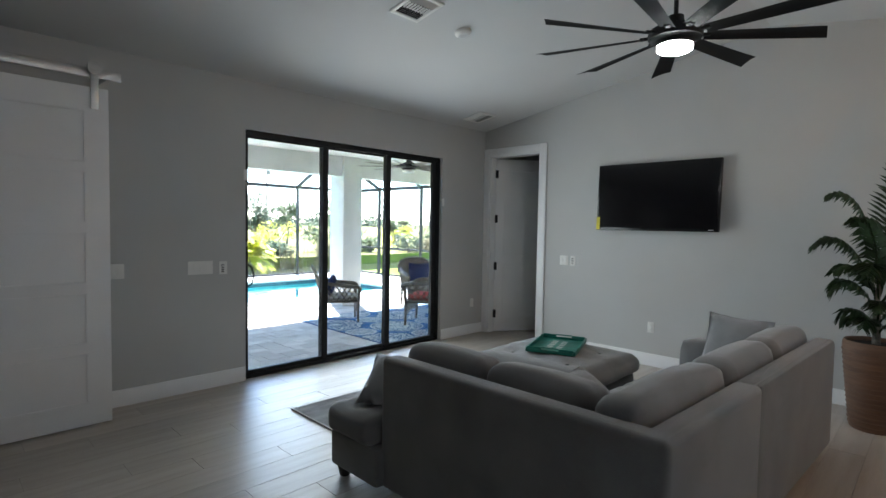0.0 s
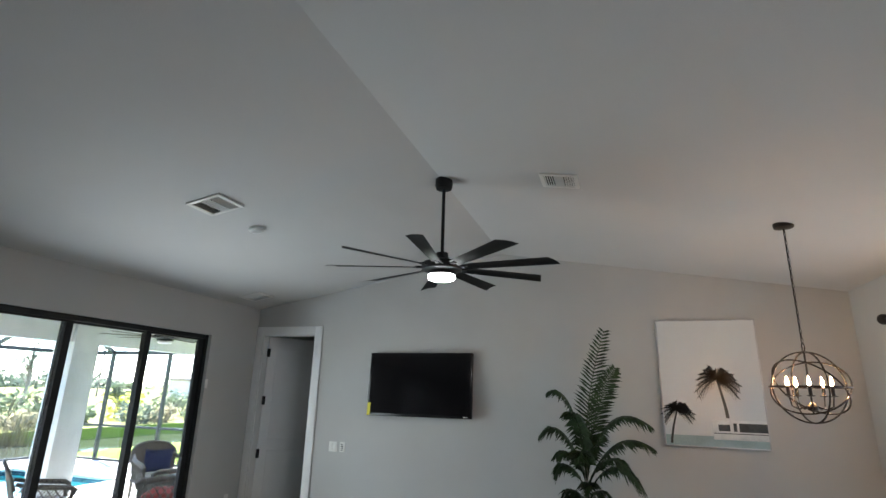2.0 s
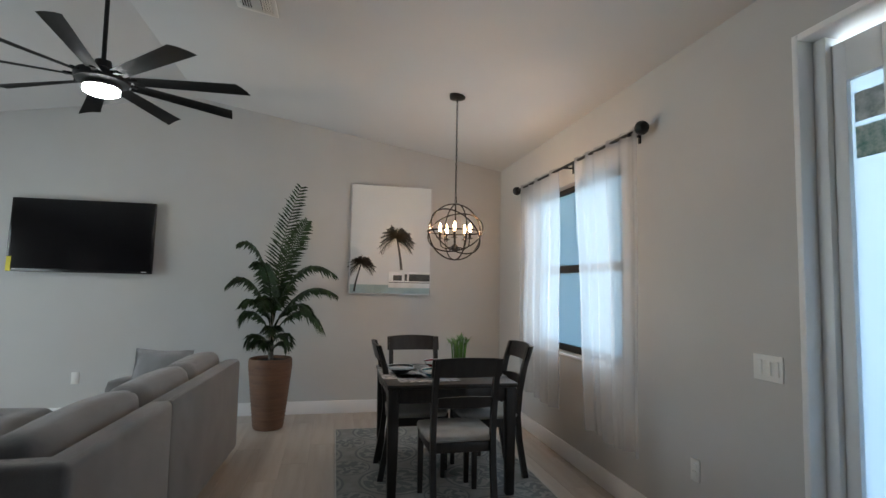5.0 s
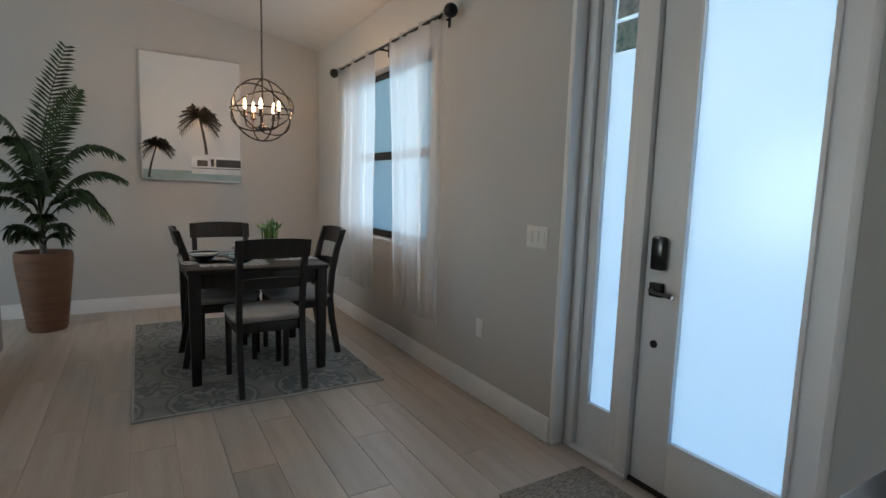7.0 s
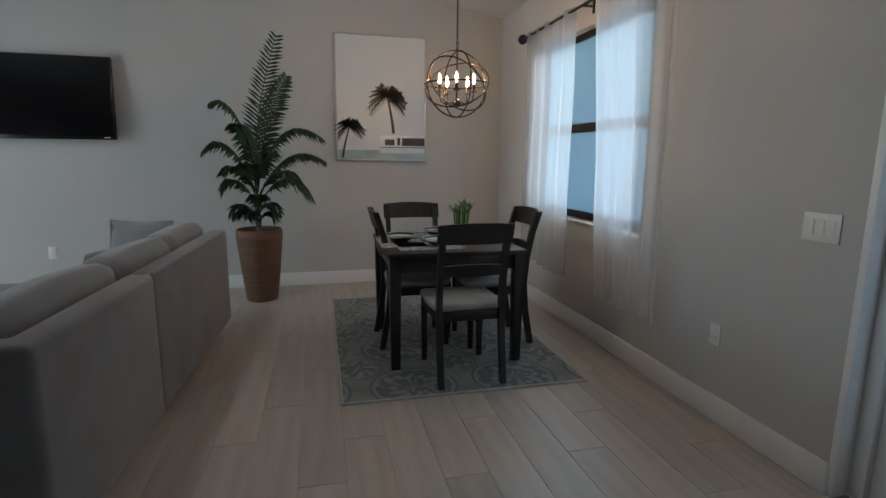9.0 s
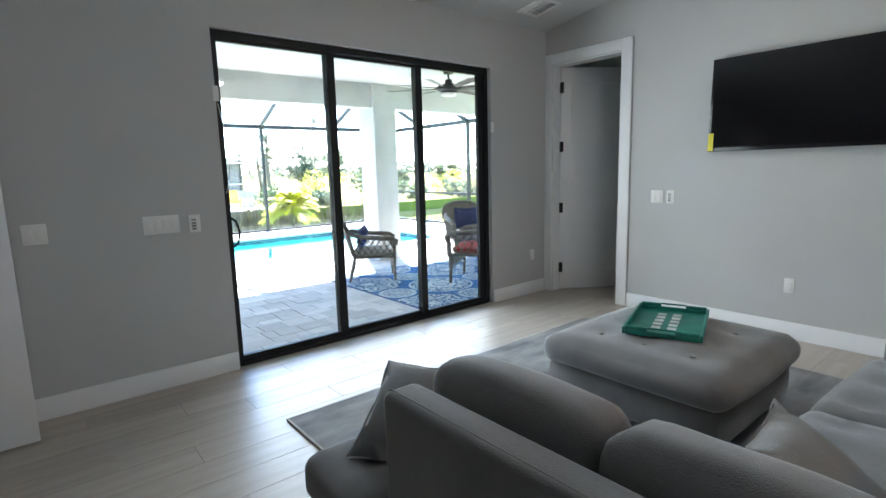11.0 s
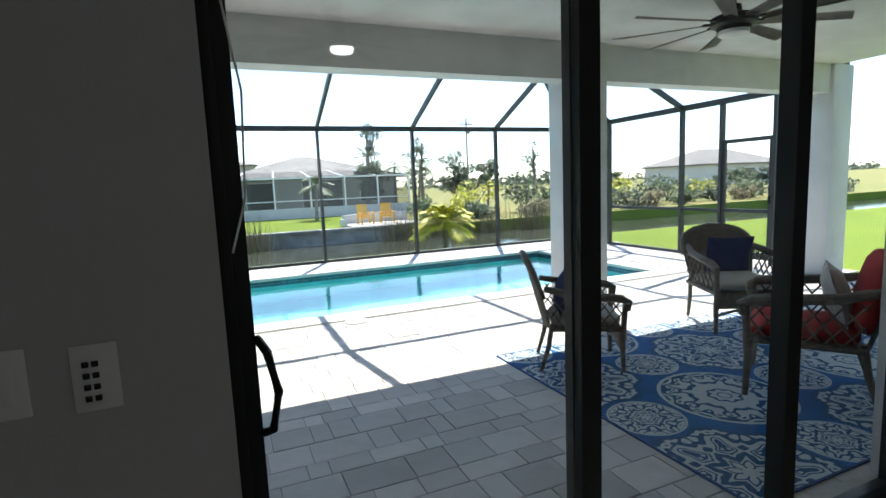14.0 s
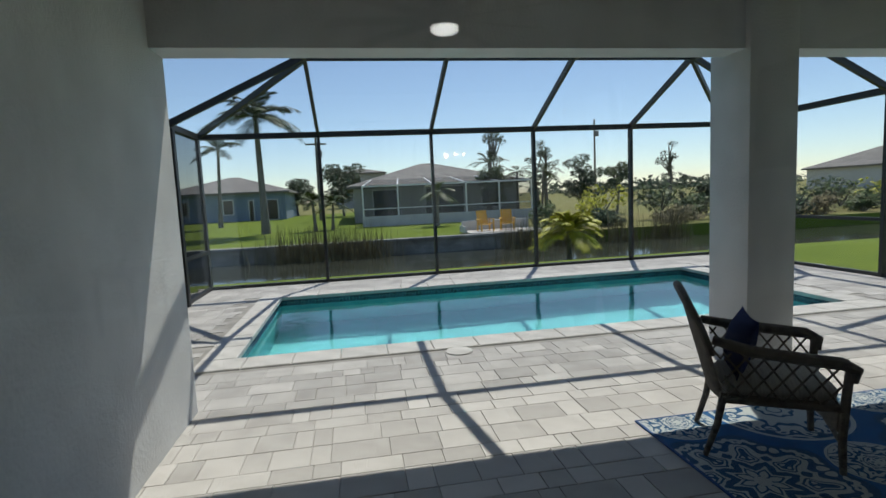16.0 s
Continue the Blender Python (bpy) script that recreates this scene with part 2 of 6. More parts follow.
def pattern_mat(name, cell, back, fore, third, spokes, rings, seed_rot=0.0):
    """A woven rug: medallions on a square lattice, drawn with rings and petals."""
    m = mat(name, back, 0.95, var=0.1, scale=9, bump=0.5, bscale=220, spec=0.15)
    N, L = m.node_tree.nodes, m.node_tree.links
    base = N["Principled BSDF"].inputs["Base Color"].links[0].from_socket

    def op(kind, a, b=None, c=None):
        n = N.new("ShaderNodeMath")
        n.operation = kind
        for i, v in enumerate((a, b, c)):
            if v is None:
                continue
            if isinstance(v, (int, float)):
                n.inputs[i].default_value = v
            else:
                L.new(v, n.inputs[i])
        return n.outputs[0]
    tc, sp = N.new("ShaderNodeTexCoord"), N.new("ShaderNodeSeparateXYZ")
    L.new(tc.outputs["Object"], sp.inputs[0])

    def medallion(ox, oy, size, n, freq):
        u = op("SUBTRACT", op("FRACT", op("ADD", op("DIVIDE", sp.outputs[0], cell), ox)), 0.5)
        v = op("SUBTRACT", op("FRACT", op("ADD", op("DIVIDE", sp.outputs[1], cell), oy)), 0.5)
        r = op("SQRT", op("ADD", op("MULTIPLY", u, u), op("MULTIPLY", v, v)))
        a = op("ARCTAN2", v, u)
        w = op("ADD", op("MULTIPLY", r, freq), op("MULTIPLY", op("SINE", op("MULTIPLY", a, n)), 1.3))
        nz = N.new("ShaderNodeTexNoise")
        nz.inputs["Scale"].default_value, nz.inputs["Detail"].default_value = 8.5 / cell, 1
        L.new(tc.outputs["Object"], nz.inputs[0])
        w = op("ADD", w, op("MULTIPLY", nz.outputs[0], 10.0))
        w2 = op("ADD", op("SINE", w), op("MULTIPLY", op("SINE", op("ADD", op("MULTIPLY", a, n * 2), op("MULTIPLY", r, freq * 0.7))), 0.8))
        inside = op("LESS_THAN", r, size)
        rim = op("MULTIPLY", op("GREATER_THAN", r, size * 0.93), inside)
        body = op("MULTIPLY", op("MULTIPLY", op("GREATER_THAN", w2, -0.15), op("LESS_THAN", r, size * 0.86)), 1.0)
        return op("MAXIMUM", rim, body), inside
    a1, in1 = medallion(0.0, 0.0, 0.42, spokes, rings)
    a2, in2 = medallion(0.5, 0.5, 0.25, spokes - 2, rings * 1.1)
    pat = op("MAXIMUM", a1, a2)
    for col, fac in ((third, op("MULTIPLY", op("MAXIMUM", in1, in2), 0.35)), (fore, op("MULTIPLY", pat, 0.9))):
        mx = N.new("ShaderNodeMix")
        mx.data_type = "RGBA"
        L.new(fac, mx.inputs[0]), L.new(base, mx.inputs[6])
        mx.inputs[7].default_value = (*col, 1)
        base = mx.outputs[2]
    L.new(base, N["Principled BSDF"].inputs["Base Color"])
    return m


def scroll_rug(name, cell, back, fore, dark):
    """A flat-woven rug: ringed and open scrollwork roundels, with small roundels between them."""
    m = mat(name, back, 0.95, var=0.12, scale=9, bump=0.5, bscale=220, spec=0.15)
    N, L = m.node_tree.nodes, m.node_tree.links
    base = N["Principled BSDF"].inputs["Base Color"].links[0].from_socket

    def op(kind, a, b=None):
        n = N.new("ShaderNodeMath")
        n.operation = kind
        for i, v in enumerate((a, b)):
            if isinstance(v, (int, float)):
                n.inputs[i].default_value = v
            elif v is not None:
                L.new(v, n.inputs[i])
        return n.outputs[0]
    tc, sp = N.new("ShaderNodeTexCoord"), N.new("ShaderNodeSeparateXYZ")
    L.new(tc.outputs["Object"], sp.inputs[0])

    def roundel(ox, oy, radius, folds, fine, ringed, seed):
        u = op("SUBTRACT", op("FRACT", op("ADD", op("DIVIDE", sp.outputs[0], cell), ox)), 0.5)
        v = op("SUBTRACT", op("FRACT", op("ADD", op("DIVIDE", sp.outputs[1], cell), oy)), 0.5)
        r = op("SQRT", op("ADD", op("MULTIPLY", u, u), op("MULTIPLY", v, v)))
        turn = op("MULTIPLY", op("ADD", op("DIVIDE", op("ARCTAN2", v, u), 2 * math.pi), 0.5), folds)
        a = op("MULTIPLY", op("ABSOLUTE", op("SUBTRACT", op("FRACT", turn), 0.5)), 2 * math.pi / folds)
        xyz, nz = N.new("ShaderNodeCombineXYZ"), N.new("ShaderNodeTexNoise")
        L.new(op("MULTIPLY", r, op("COSINE", a)), xyz.inputs[0]), L.new(op("MULTIPLY", r, op("SINE", a)), xyz.inputs[1])
        xyz.inputs[2].default_value = seed
        nz.inputs["Scale"].default_value, nz.inputs["Detail"].default_value, nz.inputs["Distortion"].default_value = fine, 0.0, 1.2
        L.new(xyz.outputs[0], nz.inputs[0])
        line = op("LESS_THAN", op("ABSOLUTE", op("SUBTRACT", op("FRACT", op("MULTIPLY", nz.outputs[0], 4.3)), 0.5)), 0.25)
        wave = op("MULTIPLY", op("COSINE", op("MULTIPLY", a, folds)), 0.0 if ringed else 0.07)
        edge = op("MULTIPLY", op("ADD", wave, 1.0), radius)
        inside = op("LESS_THAN", r, edge)
        pat = op("MULTIPLY", line, op("LESS_THAN", r, op("MULTIPLY", edge, 0.93)))
        if ringed:
            pat = op("MAXIMUM", pat, op("MULTIPLY", inside, op("GREATER_THAN", r, radius * 0.94)))
        pat = op("MAXIMUM", pat, op("LESS_THAN", r, radius * 0.09))
        return pat, inside
    parts = [roundel(0.51, 0.215, 0.335, 8, 9.5, False, 1.7), roundel(0.01, 0.715, 0.305, 8, 9.0, True, 4.2), roundel(0.01, 0.215, 0.17, 6, 14.0, True, 7.9), roundel(0.51, 0.715, 0.17, 6, 14.0, True, 7.9)]
    pat, ins = parts[0]
    for a, b in parts[1:]:
        pat, ins = op("MAXIMUM", pat, a), op("MAXIMUM", ins, b)
    for col, fac in ((dark, op("MULTIPLY", ins, 0.75)), (fore, op("MULTIPLY", pat, 0.92))):
        mx = N.new("ShaderNodeMix")
        mx.data_type = "RGBA"
        L.new(fac, mx.inputs[0]), L.new(base, mx.inputs[6])
        mx.inputs[7].default_value = (*col, 1)
        base = mx.outputs[2]
    L.new(base, N["Principled BSDF"].inputs["Base Color"])
    return m


RUGBLUE = scroll_rug("blue_scroll_weave", 1.3, (0.024, 0.115, 0.28), (0.48, 0.50, 0.48), (0.022, 0.075, 0.14))
RUGGREY = pattern_mat("grey_medallion_weave", 0.62, (0.27, 0.27, 0.255), (0.16, 0.17, 0.175), (0.36, 0.355, 0.33), 6, 30)
RUGLIVING = mat("grey_abstract_pile", (0.42, 0.41, 0.40), 0.95, scale=2.2, col2=(0.15, 0.155, 0.17), bump=0.6, bscale=200, stretch=(1, 2.5, 1), spec=0.1)
RUGEDGE = mat("pale_rug_binding", (0.50, 0.48, 0.45), 0.95, bump=0.4)

# ---- mesh helpers ----
def finish(bm, smooth):
    me = bpy.data.meshes.new("mesh")
    bm.normal_update()
    bm.to_mesh(me)
    bm.free()
    if smooth:
        me.shade_smooth()
        me.set_sharp_from_angle(angle=radians(smooth))
    return me


def part(name, bm, material, parent=None, label="", smooth=35):
    me = bm if isinstance(bm, bpy.types.Mesh) else finish(bm, smooth)
    if not me.materials:
        me.materials.append(material)
    ob = new(name, me)
    ob.parent = parent
    if label:
        ob["label"] = label
    return ob


def thing(name, m, label, category, group="", kind=""):
    if not isinstance(m, Matrix):
        m = pose(*m)
    ob = new(name)
    ob.empty_display_size = 0.05
    ob.matrix_world = m
    return tagged(ob, label, category, group, kind)


def boxes(*bs, bev=0.0, bm=None):
    """Boxes (x0, y0, z0, x1, y1, z1), edges bevelled."""
    bm = bm or bmesh.new()
    for x0, y0, z0, x1, y1, z1 in bs:
        m = Matrix.Translation(((x0 + x1) / 2, (y0 + y1) / 2, (z0 + z1) / 2)) @ Matrix.Diagonal((abs(x1 - x0), abs(y1 - y0), abs(z1 - z0), 1))
        vs = bmesh.ops.create_cube(bm, size=1, matrix=m)["verts"]
        if bev:
            es = list({e for v in vs for e in v.link_edges})
            bmesh.ops.bevel(bm, geom=es, offset=bev, segments=2, profile=0.5, affect="EDGES")
    return bm


def tube(pts, r, seg=8, bm=None, closed=False):
    """A round bar along points; r: one radius or one for each point."""
    bm = bm or bmesh.new()
    pts = [Vector(p) for p in pts]
    n, rings = len(pts), []
    up = Vector((0, 0, 1))
    for i, p in enumerate(pts):
        a = pts[(i - 1) % n] if closed or i else p
        b = pts[(i + 1) % n] if closed or i < n - 1 else p
        d = (b - a).normalized()
        u = d.cross(up if abs(d.z) < 0.95 else Vector((1, 0, 0))).normalized()
        v = u.cross(d)
        rr = r[i] if isinstance(r, (list, tuple)) else r
        rings.append([bm.verts.new(p + (u * math.cos(2 * math.pi * k / seg) + v * math.sin(2 * math.pi * k / seg)) * rr) for k in range(seg)])
    for i in range(n if closed else n - 1):
        A, C = rings[i], rings[(i + 1) % n]
        for k in range(seg):
            bm.faces.new((A[k], A[(k + 1) % seg], C[(k + 1) % seg], C[k]))
    if not closed:
        bm.faces.new(rings[0][::-1]), bm.faces.new(rings[-1])
    return bm


def lathe(profile, seg=28, bm=None, at=(0, 0, 0)):
    bm = bm or bmesh.new()
    rings = [[bm.verts.new((at[0] + r * math.cos(2 * math.pi * k / seg), at[1] + r * math.sin(2 * math.pi * k / seg), at[2] + z)) for k in range(seg)] for r, z in profile]
    for A, C in zip(rings, rings[1:]):
        for k in range(seg):
            bm.faces.new((A[k], A[(k + 1) % seg], C[(k + 1) % seg], C[k]))
    bm.faces.new(rings[0][::-1]), bm.faces.new(rings[-1])
    return bm


def cushion(x0, y0, z0, x1, y1, z1, r=0.06, puff=0.03, cuts=7, seed=0, wrinkle=0.006):
    """A stuffed block with rounded edges and bulging faces."""
    bm = bmesh.new()
    bmesh.ops.create_cube(bm, size=2)
    bmesh.ops.subdivide_edges(bm, edges=bm.edges[:], cuts=cuts, use_grid_fill=True)
    c, h = Vector(((x0 + x1) / 2, (y0 + y1) / 2, (z0 + z1) / 2)), Vector(((x1 - x0) / 2, (y1 - y0) / 2, (z1 - z0) / 2))
    r = min(r, min(h) * 0.95)
    for v in bm.verts:
        u = v.co.copy()
        q = Vector([u[i] * h[i] for i in range(3)])
        inner = Vector([max(-(h[i] - r), min(h[i] - r, q[i])) for i in range(3)])
        d = (q - inner)
        out = inner + (d.normalized() * r if d.length > 1e-6 else d)
        for i in range(3):
            if abs(u[i]) > 0.999:
                j, k = (i + 1) % 3, (i + 2) % 3
                out[i] += math.copysign(puff * (1 - u[j] ** 2) * (1 - u[k] ** 2), u[i])
        out += noise.noise_vector(out * 5 + Vector((seed * 3.1, seed, 0))) * wrinkle
        v.co = c + out
    return bm


def place(bm, m):
    bm.transform(m)
    return bm


def wall(name, bm, material, label, kind="structure"):
    ob = part(name, bm, material, smooth=0)
    return tagged(ob, label, name.split("_")[0], "", kind)


# ---- the room: floor, walls, vaulted ceiling ----
XT, YS, YE, XB = 6.70, 4.755, -2.045, -3.4   # tv wall, slider wall, entry wall, far end behind the walker
RIDGE_Y, RIDGE_Z, EAVE_Z = 1.356, 3.37, 2.79
floor = wall("floor", boxes((XB - 0.2, YE - 0.3, -0.12, 9.6, YS + 0.25, -0.004)), GROUT, "grey-beige wood-look plank tile floor with thin joints")

bm = bmesh.new()
slope = (RIDGE_Z - EAVE_Z) / (YS - RIDGE_Y)
zE = RIDGE_Z - slope * (RIDGE_Y - YE)
prof = [(YS + 0.3, EAVE_Z - slope * 0.3), (RIDGE_Y, RIDGE_Z), (YE - 0.3, zE - slope * 0.3)]
for (ya, za), (yb, zb) in zip(prof, prof[1:]):
    vs = [bm.verts.new(p) for p in ((XB - 0.2, ya, za), (XT + 0.16, ya, za), (XT + 0.16, yb, zb), (XB - 0.2, yb, zb))]
    ws = [bm.verts.new(v.co + Vector((0, 0, 0.15))) for v in vs]
    bm.faces.new(vs), bm.faces.new(ws[::-1])
    for i in range(4):
        bm.faces.new((vs[i], vs[(i + 1) % 4], ws[(i + 1) % 4], ws[i]))
wall("ceiling", bm, CEIL, "pale grey vaulted plaster ceiling with a ridge crease")

DY0, DY1, DZ = 3.845, 4.655, 2.44       # bedroom door opening
wall("wall_east", boxes((XT, YE - 0.2, -0.1, XT + 0.15, DY0, 3.5), (XT, DY1, -0.1, XT + 0.15, YS, 3.5), (XT, DY0, DZ, XT + 0.15, DY1, 3.5)), WALL, "light greige painted wall with a gabled top")
SX0, SX1, SZ = 3.275, 5.86, 2.345        # sliding door opening
wall("wall_north", boxes((XB, YS, -0.1, SX0, YS + 0.1, 3.3), (SX1, YS, -0.1, XT + 0.15, YS + 0.1, 3.3), (SX0, YS, SZ, SX1, YS + 0.1, 3.3)), WALL, "light greige painted wall with a wide sliding door opening")
wall("house_wall", boxes((2.3, YS + 0.1, -0.1, SX0 - 0.02, YS + 0.24, 3.0), (SX1 + 0.02, YS + 0.1, -0.1, 10.7, YS + 0.24, 3.0), (SX0 - 0.02, YS + 0.1, SZ + 0.02, SX1 + 0.02, YS + 0.24, 3.0)), STUCCO, "white stucco outside wall of the house")
WX0, WX1, WZ0, WZ1 = 4.05, 5.72, 0.86, 2.29    # dining window
FX0, FX1, FZ = 1.465, 2.695, 2.52        # front door opening
wall("wall_south", boxes((XB, YE - 0.2, -0.1, FX0, YE, 3.3), (FX1, YE - 0.2, -0.1, WX0, YE, 3.3), (WX1, YE - 0.2, -0.1, XT, YE, 3.3), (WX0, YE - 0.2, -0.1, WX1, YE, WZ0), (WX0, YE - 0.2, WZ1, WX1, YE, 3.3), (FX0, YE - 0.2, FZ, FX1, YE, 3.3)), WALL, "light greige painted entry wall with a window and the front door")
wall("wall_west", boxes((XB - 0.15, YE - 0.2, -0.1, XB, YS + 0.1, 3.5)), WALL, "plain greige wall closing the far end")
# bedroom beyond the door
wall("wall_bedroom", boxes((9.3, 2.4, -0.1, 9.45, YS, 2.9), (XT + 0.15, 2.3, -0.1, 9.45, 2.4, 2.9), (XT + 0.15, 2.4, 2.72, 9.3, YS, 2.85)), WALL, "greige wall and ceiling of the bedroom beyond")

# baseboards
def baseboard(name, x0, y0, x1, y1):
    tagged(part(name, boxes((x0, y0, 0, x1, y1, 0.135), bev=0.004), TRIM), "white painted baseboard along the wall", "baseboard", "baseboards", "structure")


baseboard("baseboard_1", XT - 0.016, YE, XT, DY0 - 0.11)
baseboard("baseboard_2", SX1 + 0.01, YS - 0.016, XT - 0.02, YS)
baseboard("baseboard_3", XB, YS - 0.016, SX0 - 0.005, YS)
baseboard("baseboard_4", FX1 - 0.005, YE, XT - 0.02, YE + 0.016)
baseboard("baseboard_5", XB, YE, FX0 - 0.01, YE + 0.016)
baseboard("baseboard_6", 9.284, 2.42, 9.3, YS)
baseboard("baseboard_7", XT + 0.16, YS - 0.016, 9.28, YS)

# ---- bedroom door ----
door = thing("door_1", (0, 0, 0), "white panelled interior door standing ajar into the bedroom", "door", kind="structure")
c = 0.105
part("casing", boxes((XT - 0.02, DY0 - c, 0, XT, DY0, DZ + c), bev=0.004), TRIM, door)
part("casing", boxes((XT - 0.02, DY1, 0, XT, min(DY1 + c, YS - 0.002), DZ + c), bev=0.004), TRIM, door)
part("casing", boxes((XT - 0.022, DY0 - 0.002, DZ, XT, DY1 + 0.002, DZ + c - 0.002), bev=0.004), TRIM, door)
part("jamb", boxes((XT, DY0, 0, XT + 0.15, DY0 + 0.015, DZ), (XT, DY1 - 0.015, 0, XT + 0.15, DY1, DZ), (XT, DY0, DZ - 0.015, XT + 0.15, DY1, DZ)), TRIM, door)
leaf = thing("leaf", (0, 0, 0), "", "")
leaf.parent = door
leaf.matrix_world = pose(XT + 0.10, DY1 - 0.03, 0.01, 0, 0, 55)
W, H = 0.775, 2.41
bm = boxes((0, -W, 0, 0.035, 0, H), bev=0.002)
lf = part("slab", bm, TRIM, leaf)


def panel_frame(x, y0, y1, z0, z1, t=0.014, d=0.008):
    return boxes((x - d, y0, z0, x, y1, z0 + t), (x - d, y0, z1 - t, x, y1, z1), (x - d, y0, z0 + t, x, y0 + t, z1 - t), (x - d, y1 - t, z0 + t, x, y1, z1 - t))


for z0, z1 in ((0.18, 0.95), (1.08, 2.25)):
    part("panel_mould", panel_frame(0.0, -W + 0.11, -0.11, z0, z1), TRIM, leaf)
part("knob", lathe([(0.006, 0), (0.03, 0.002), (0.03, 0.008), (0.012, 0.012), (0.012, 0.03), (0.027, 0.04), (0.03, 0.055), (0.018, 0.065)], 16), BLACKMETAL, leaf, "black round door knob").matrix_basis = pose(0, -W + 0.07, 0.98, 0, -90, 0)
for z in (0.25, 0.92, 1.58, 2.2):
    part("hinge", boxes((-0.03, -0.02, z - 0.055, 0.012, 0.012, z + 0.055), bev=0.004), BLACKMETAL, leaf, "black door hinge")

# ---- sliding glass door ----
sd = thing("door_2", (0, 0, 0), "black-framed three-panel sliding glass door to the lanai, closed", "sliding door", kind="structure")
fy0, fy1 = YS + 0.045, YS + 0.175
part("frame", boxes((SX0, fy0, 0.0, SX0 + 0.022, fy1, SZ), bev=0.002), BLACKMETAL, sd)
part("frame", boxes((SX1 - 0.05, fy0, 0.0, SX1, fy1, SZ), bev=0.002), BLACKMETAL, sd)
part("frame", boxes((SX0 + 0.022, fy0, SZ - 0.05, SX1 - 0.05, fy1, SZ), bev=0.002), BLACKMETAL, sd)
part("track", boxes((SX0 + 0.022, fy0 - 0.01, 0.0, SX1 - 0.05, fy1, 0.03), bev=0.002), BLACKMETAL, sd)
cuts = [SX0 + 0.022, 4.17, 5.03, SX1 - 0.05]
for i in range(3):
    a, b = cuts[i], cuts[i + 1]
    y = fy0 + 0.02 + 0.035 * (i % 2)
    a2, b2 = (a - 0.035 if i else a), (b + 0.035 if i < 2 else b)
    pn = part("panel", boxes((a2, y, 0.03, a2 + (0.066 if i else 0.03), y + 0.033, SZ - 0.05), (b2 - 0.066, y, 0.03, b2, y + 0.033, SZ - 0.05), (a2 + 0.03, y, 0.03, b2 - 0.06, y + 0.033, 0.068), (a2 + 0.03, y, SZ - 0.07, b2 - 0.06, y + 0.033, SZ - 0.05)), BLACKMETAL, sd)
    gl = part("pane", boxes((a2 + 0.026, y + 0.014, 0.06, b2 - 0.06, y + 0.019, SZ - 0.06)), GLASS, pn)
    gl.visible_shadow = False
hd = [(SX0 + 0.055, fy0 + 0.018, 0.88), (SX0 + 0.07, fy0 - 0.02, 0.9), (SX0 + 0.085, fy0 - 0.035, 0.98), (SX0 + 0.07, fy0 - 0.02, 1.06), (SX0 + 0.055, fy0 + 0.018, 1.08)]
part("handle", tube(hd, 0.009), BLACKMETAL, sd, "black curved pull handle")
for x, z in ((SX0 - 0.0, 1.92), (SX1 + 0.008, 1.78)):
    s = thing("alarm_sensor", (x, YS - 0.012, z), "white plastic alarm contact beside the sliding door frame", "sensor", "door sensors")
    part("case", boxes((-0.02, -0.002, -0.05, 0.02, 0.024 - 0.012, 0.05), bev=0.005), PLASTIC, s)
cord = thing("sensor_cable", (SX0 + 0.02, fy0 - 0.01, 1.86), "thin white cable hanging from the alarm contact", "cable")
part("wire", tube([(0, 0, 0), (0.02, -0.004, -0.12), (0.045, -0.004, -0.3), (0.035, -0.003, -0.5), (0.005, 0, -0.6)], 0.0025, 6), PLASTIC, cord)

# ---- front door with sidelight ----
fd = thing("door_3", (0, 0, 0), "white front door with a tall frosted glass light and sidelight", "front door", kind="structure")
yd = -2.17
part("casing", boxes((FX1 - 0.03, YE - 0.2, 0, FX1, YE + 0.001, FZ), (FX0, YE - 0.2, 0, FX0 + 0.03, YE + 0.001, FZ), (FX0 + 0.03, YE - 0.2, FZ - 0.03, FX1 - 0.03, YE + 0.001, FZ), bev=0.003), TRIM, fd)
part("mullion", boxes((2.265, yd - 0.03, 0.02, 2.335, yd + 0.05, FZ - 0.03), bev=0.004), TRIM, fd)
part("mullion", boxes((FX1 - 0.09, yd - 0.03, 0.02, FX1 - 0.03, yd + 0.05, FZ - 0.03), bev=0.004), TRIM, fd)
sl = part("sidelight", boxes((2.335, yd - 0.03, 0.02, 2.40, yd + 0.02, 2.45), (2.545, yd - 0.03, 0.02, 2.605, yd + 0.02, 2.45), (2.40, yd - 0.03, 0.02, 2.545, yd + 0.02, 0.26), (2.40, yd - 0.03, 2.28, 2.545, yd + 0.02, 2.45), bev=0.003), TRIM, fd)
part("pane", boxes((2.395, yd - 0.008, 0.25, 2.55, yd - 0.002, 2.29)), FROST, sl)
for z0, z1, mt in ((2.10, 2.22, "sticker_grey"), (1.95, 2.08, "sticker_green")):
    part("sticker", boxes((2.415, yd - 0.002, z0, 2.53, yd + 0.0, z1)), mat(mt, (0.55, 0.6, 0.6) if "grey" in mt else (0.08, 0.24, 0.2), 0.5, scale=22, col2=(0.25, 0.3, 0.3) if "grey" in mt else (0.5, 0.58, 0.55)), sl, "small security sticker")
sb = part("slab", boxes((1.498, yd - 0.025, 0.02, 1.625, yd + 0.02, 2.45), (2.085, yd - 0.025, 0.02, 2.262, yd + 0.02, 2.45), (1.625, yd - 0.025, 0.02, 2.085, yd + 0.02, 0.255), (1.625, yd - 0.025, 2.28, 2.085, yd + 0.02, 2.45), bev=0.003), TRIM, fd)
part("pane", boxes((1.62, yd - 0.008, 0.25, 2.09, yd - 0.002, 2.29)), FROST, sb)
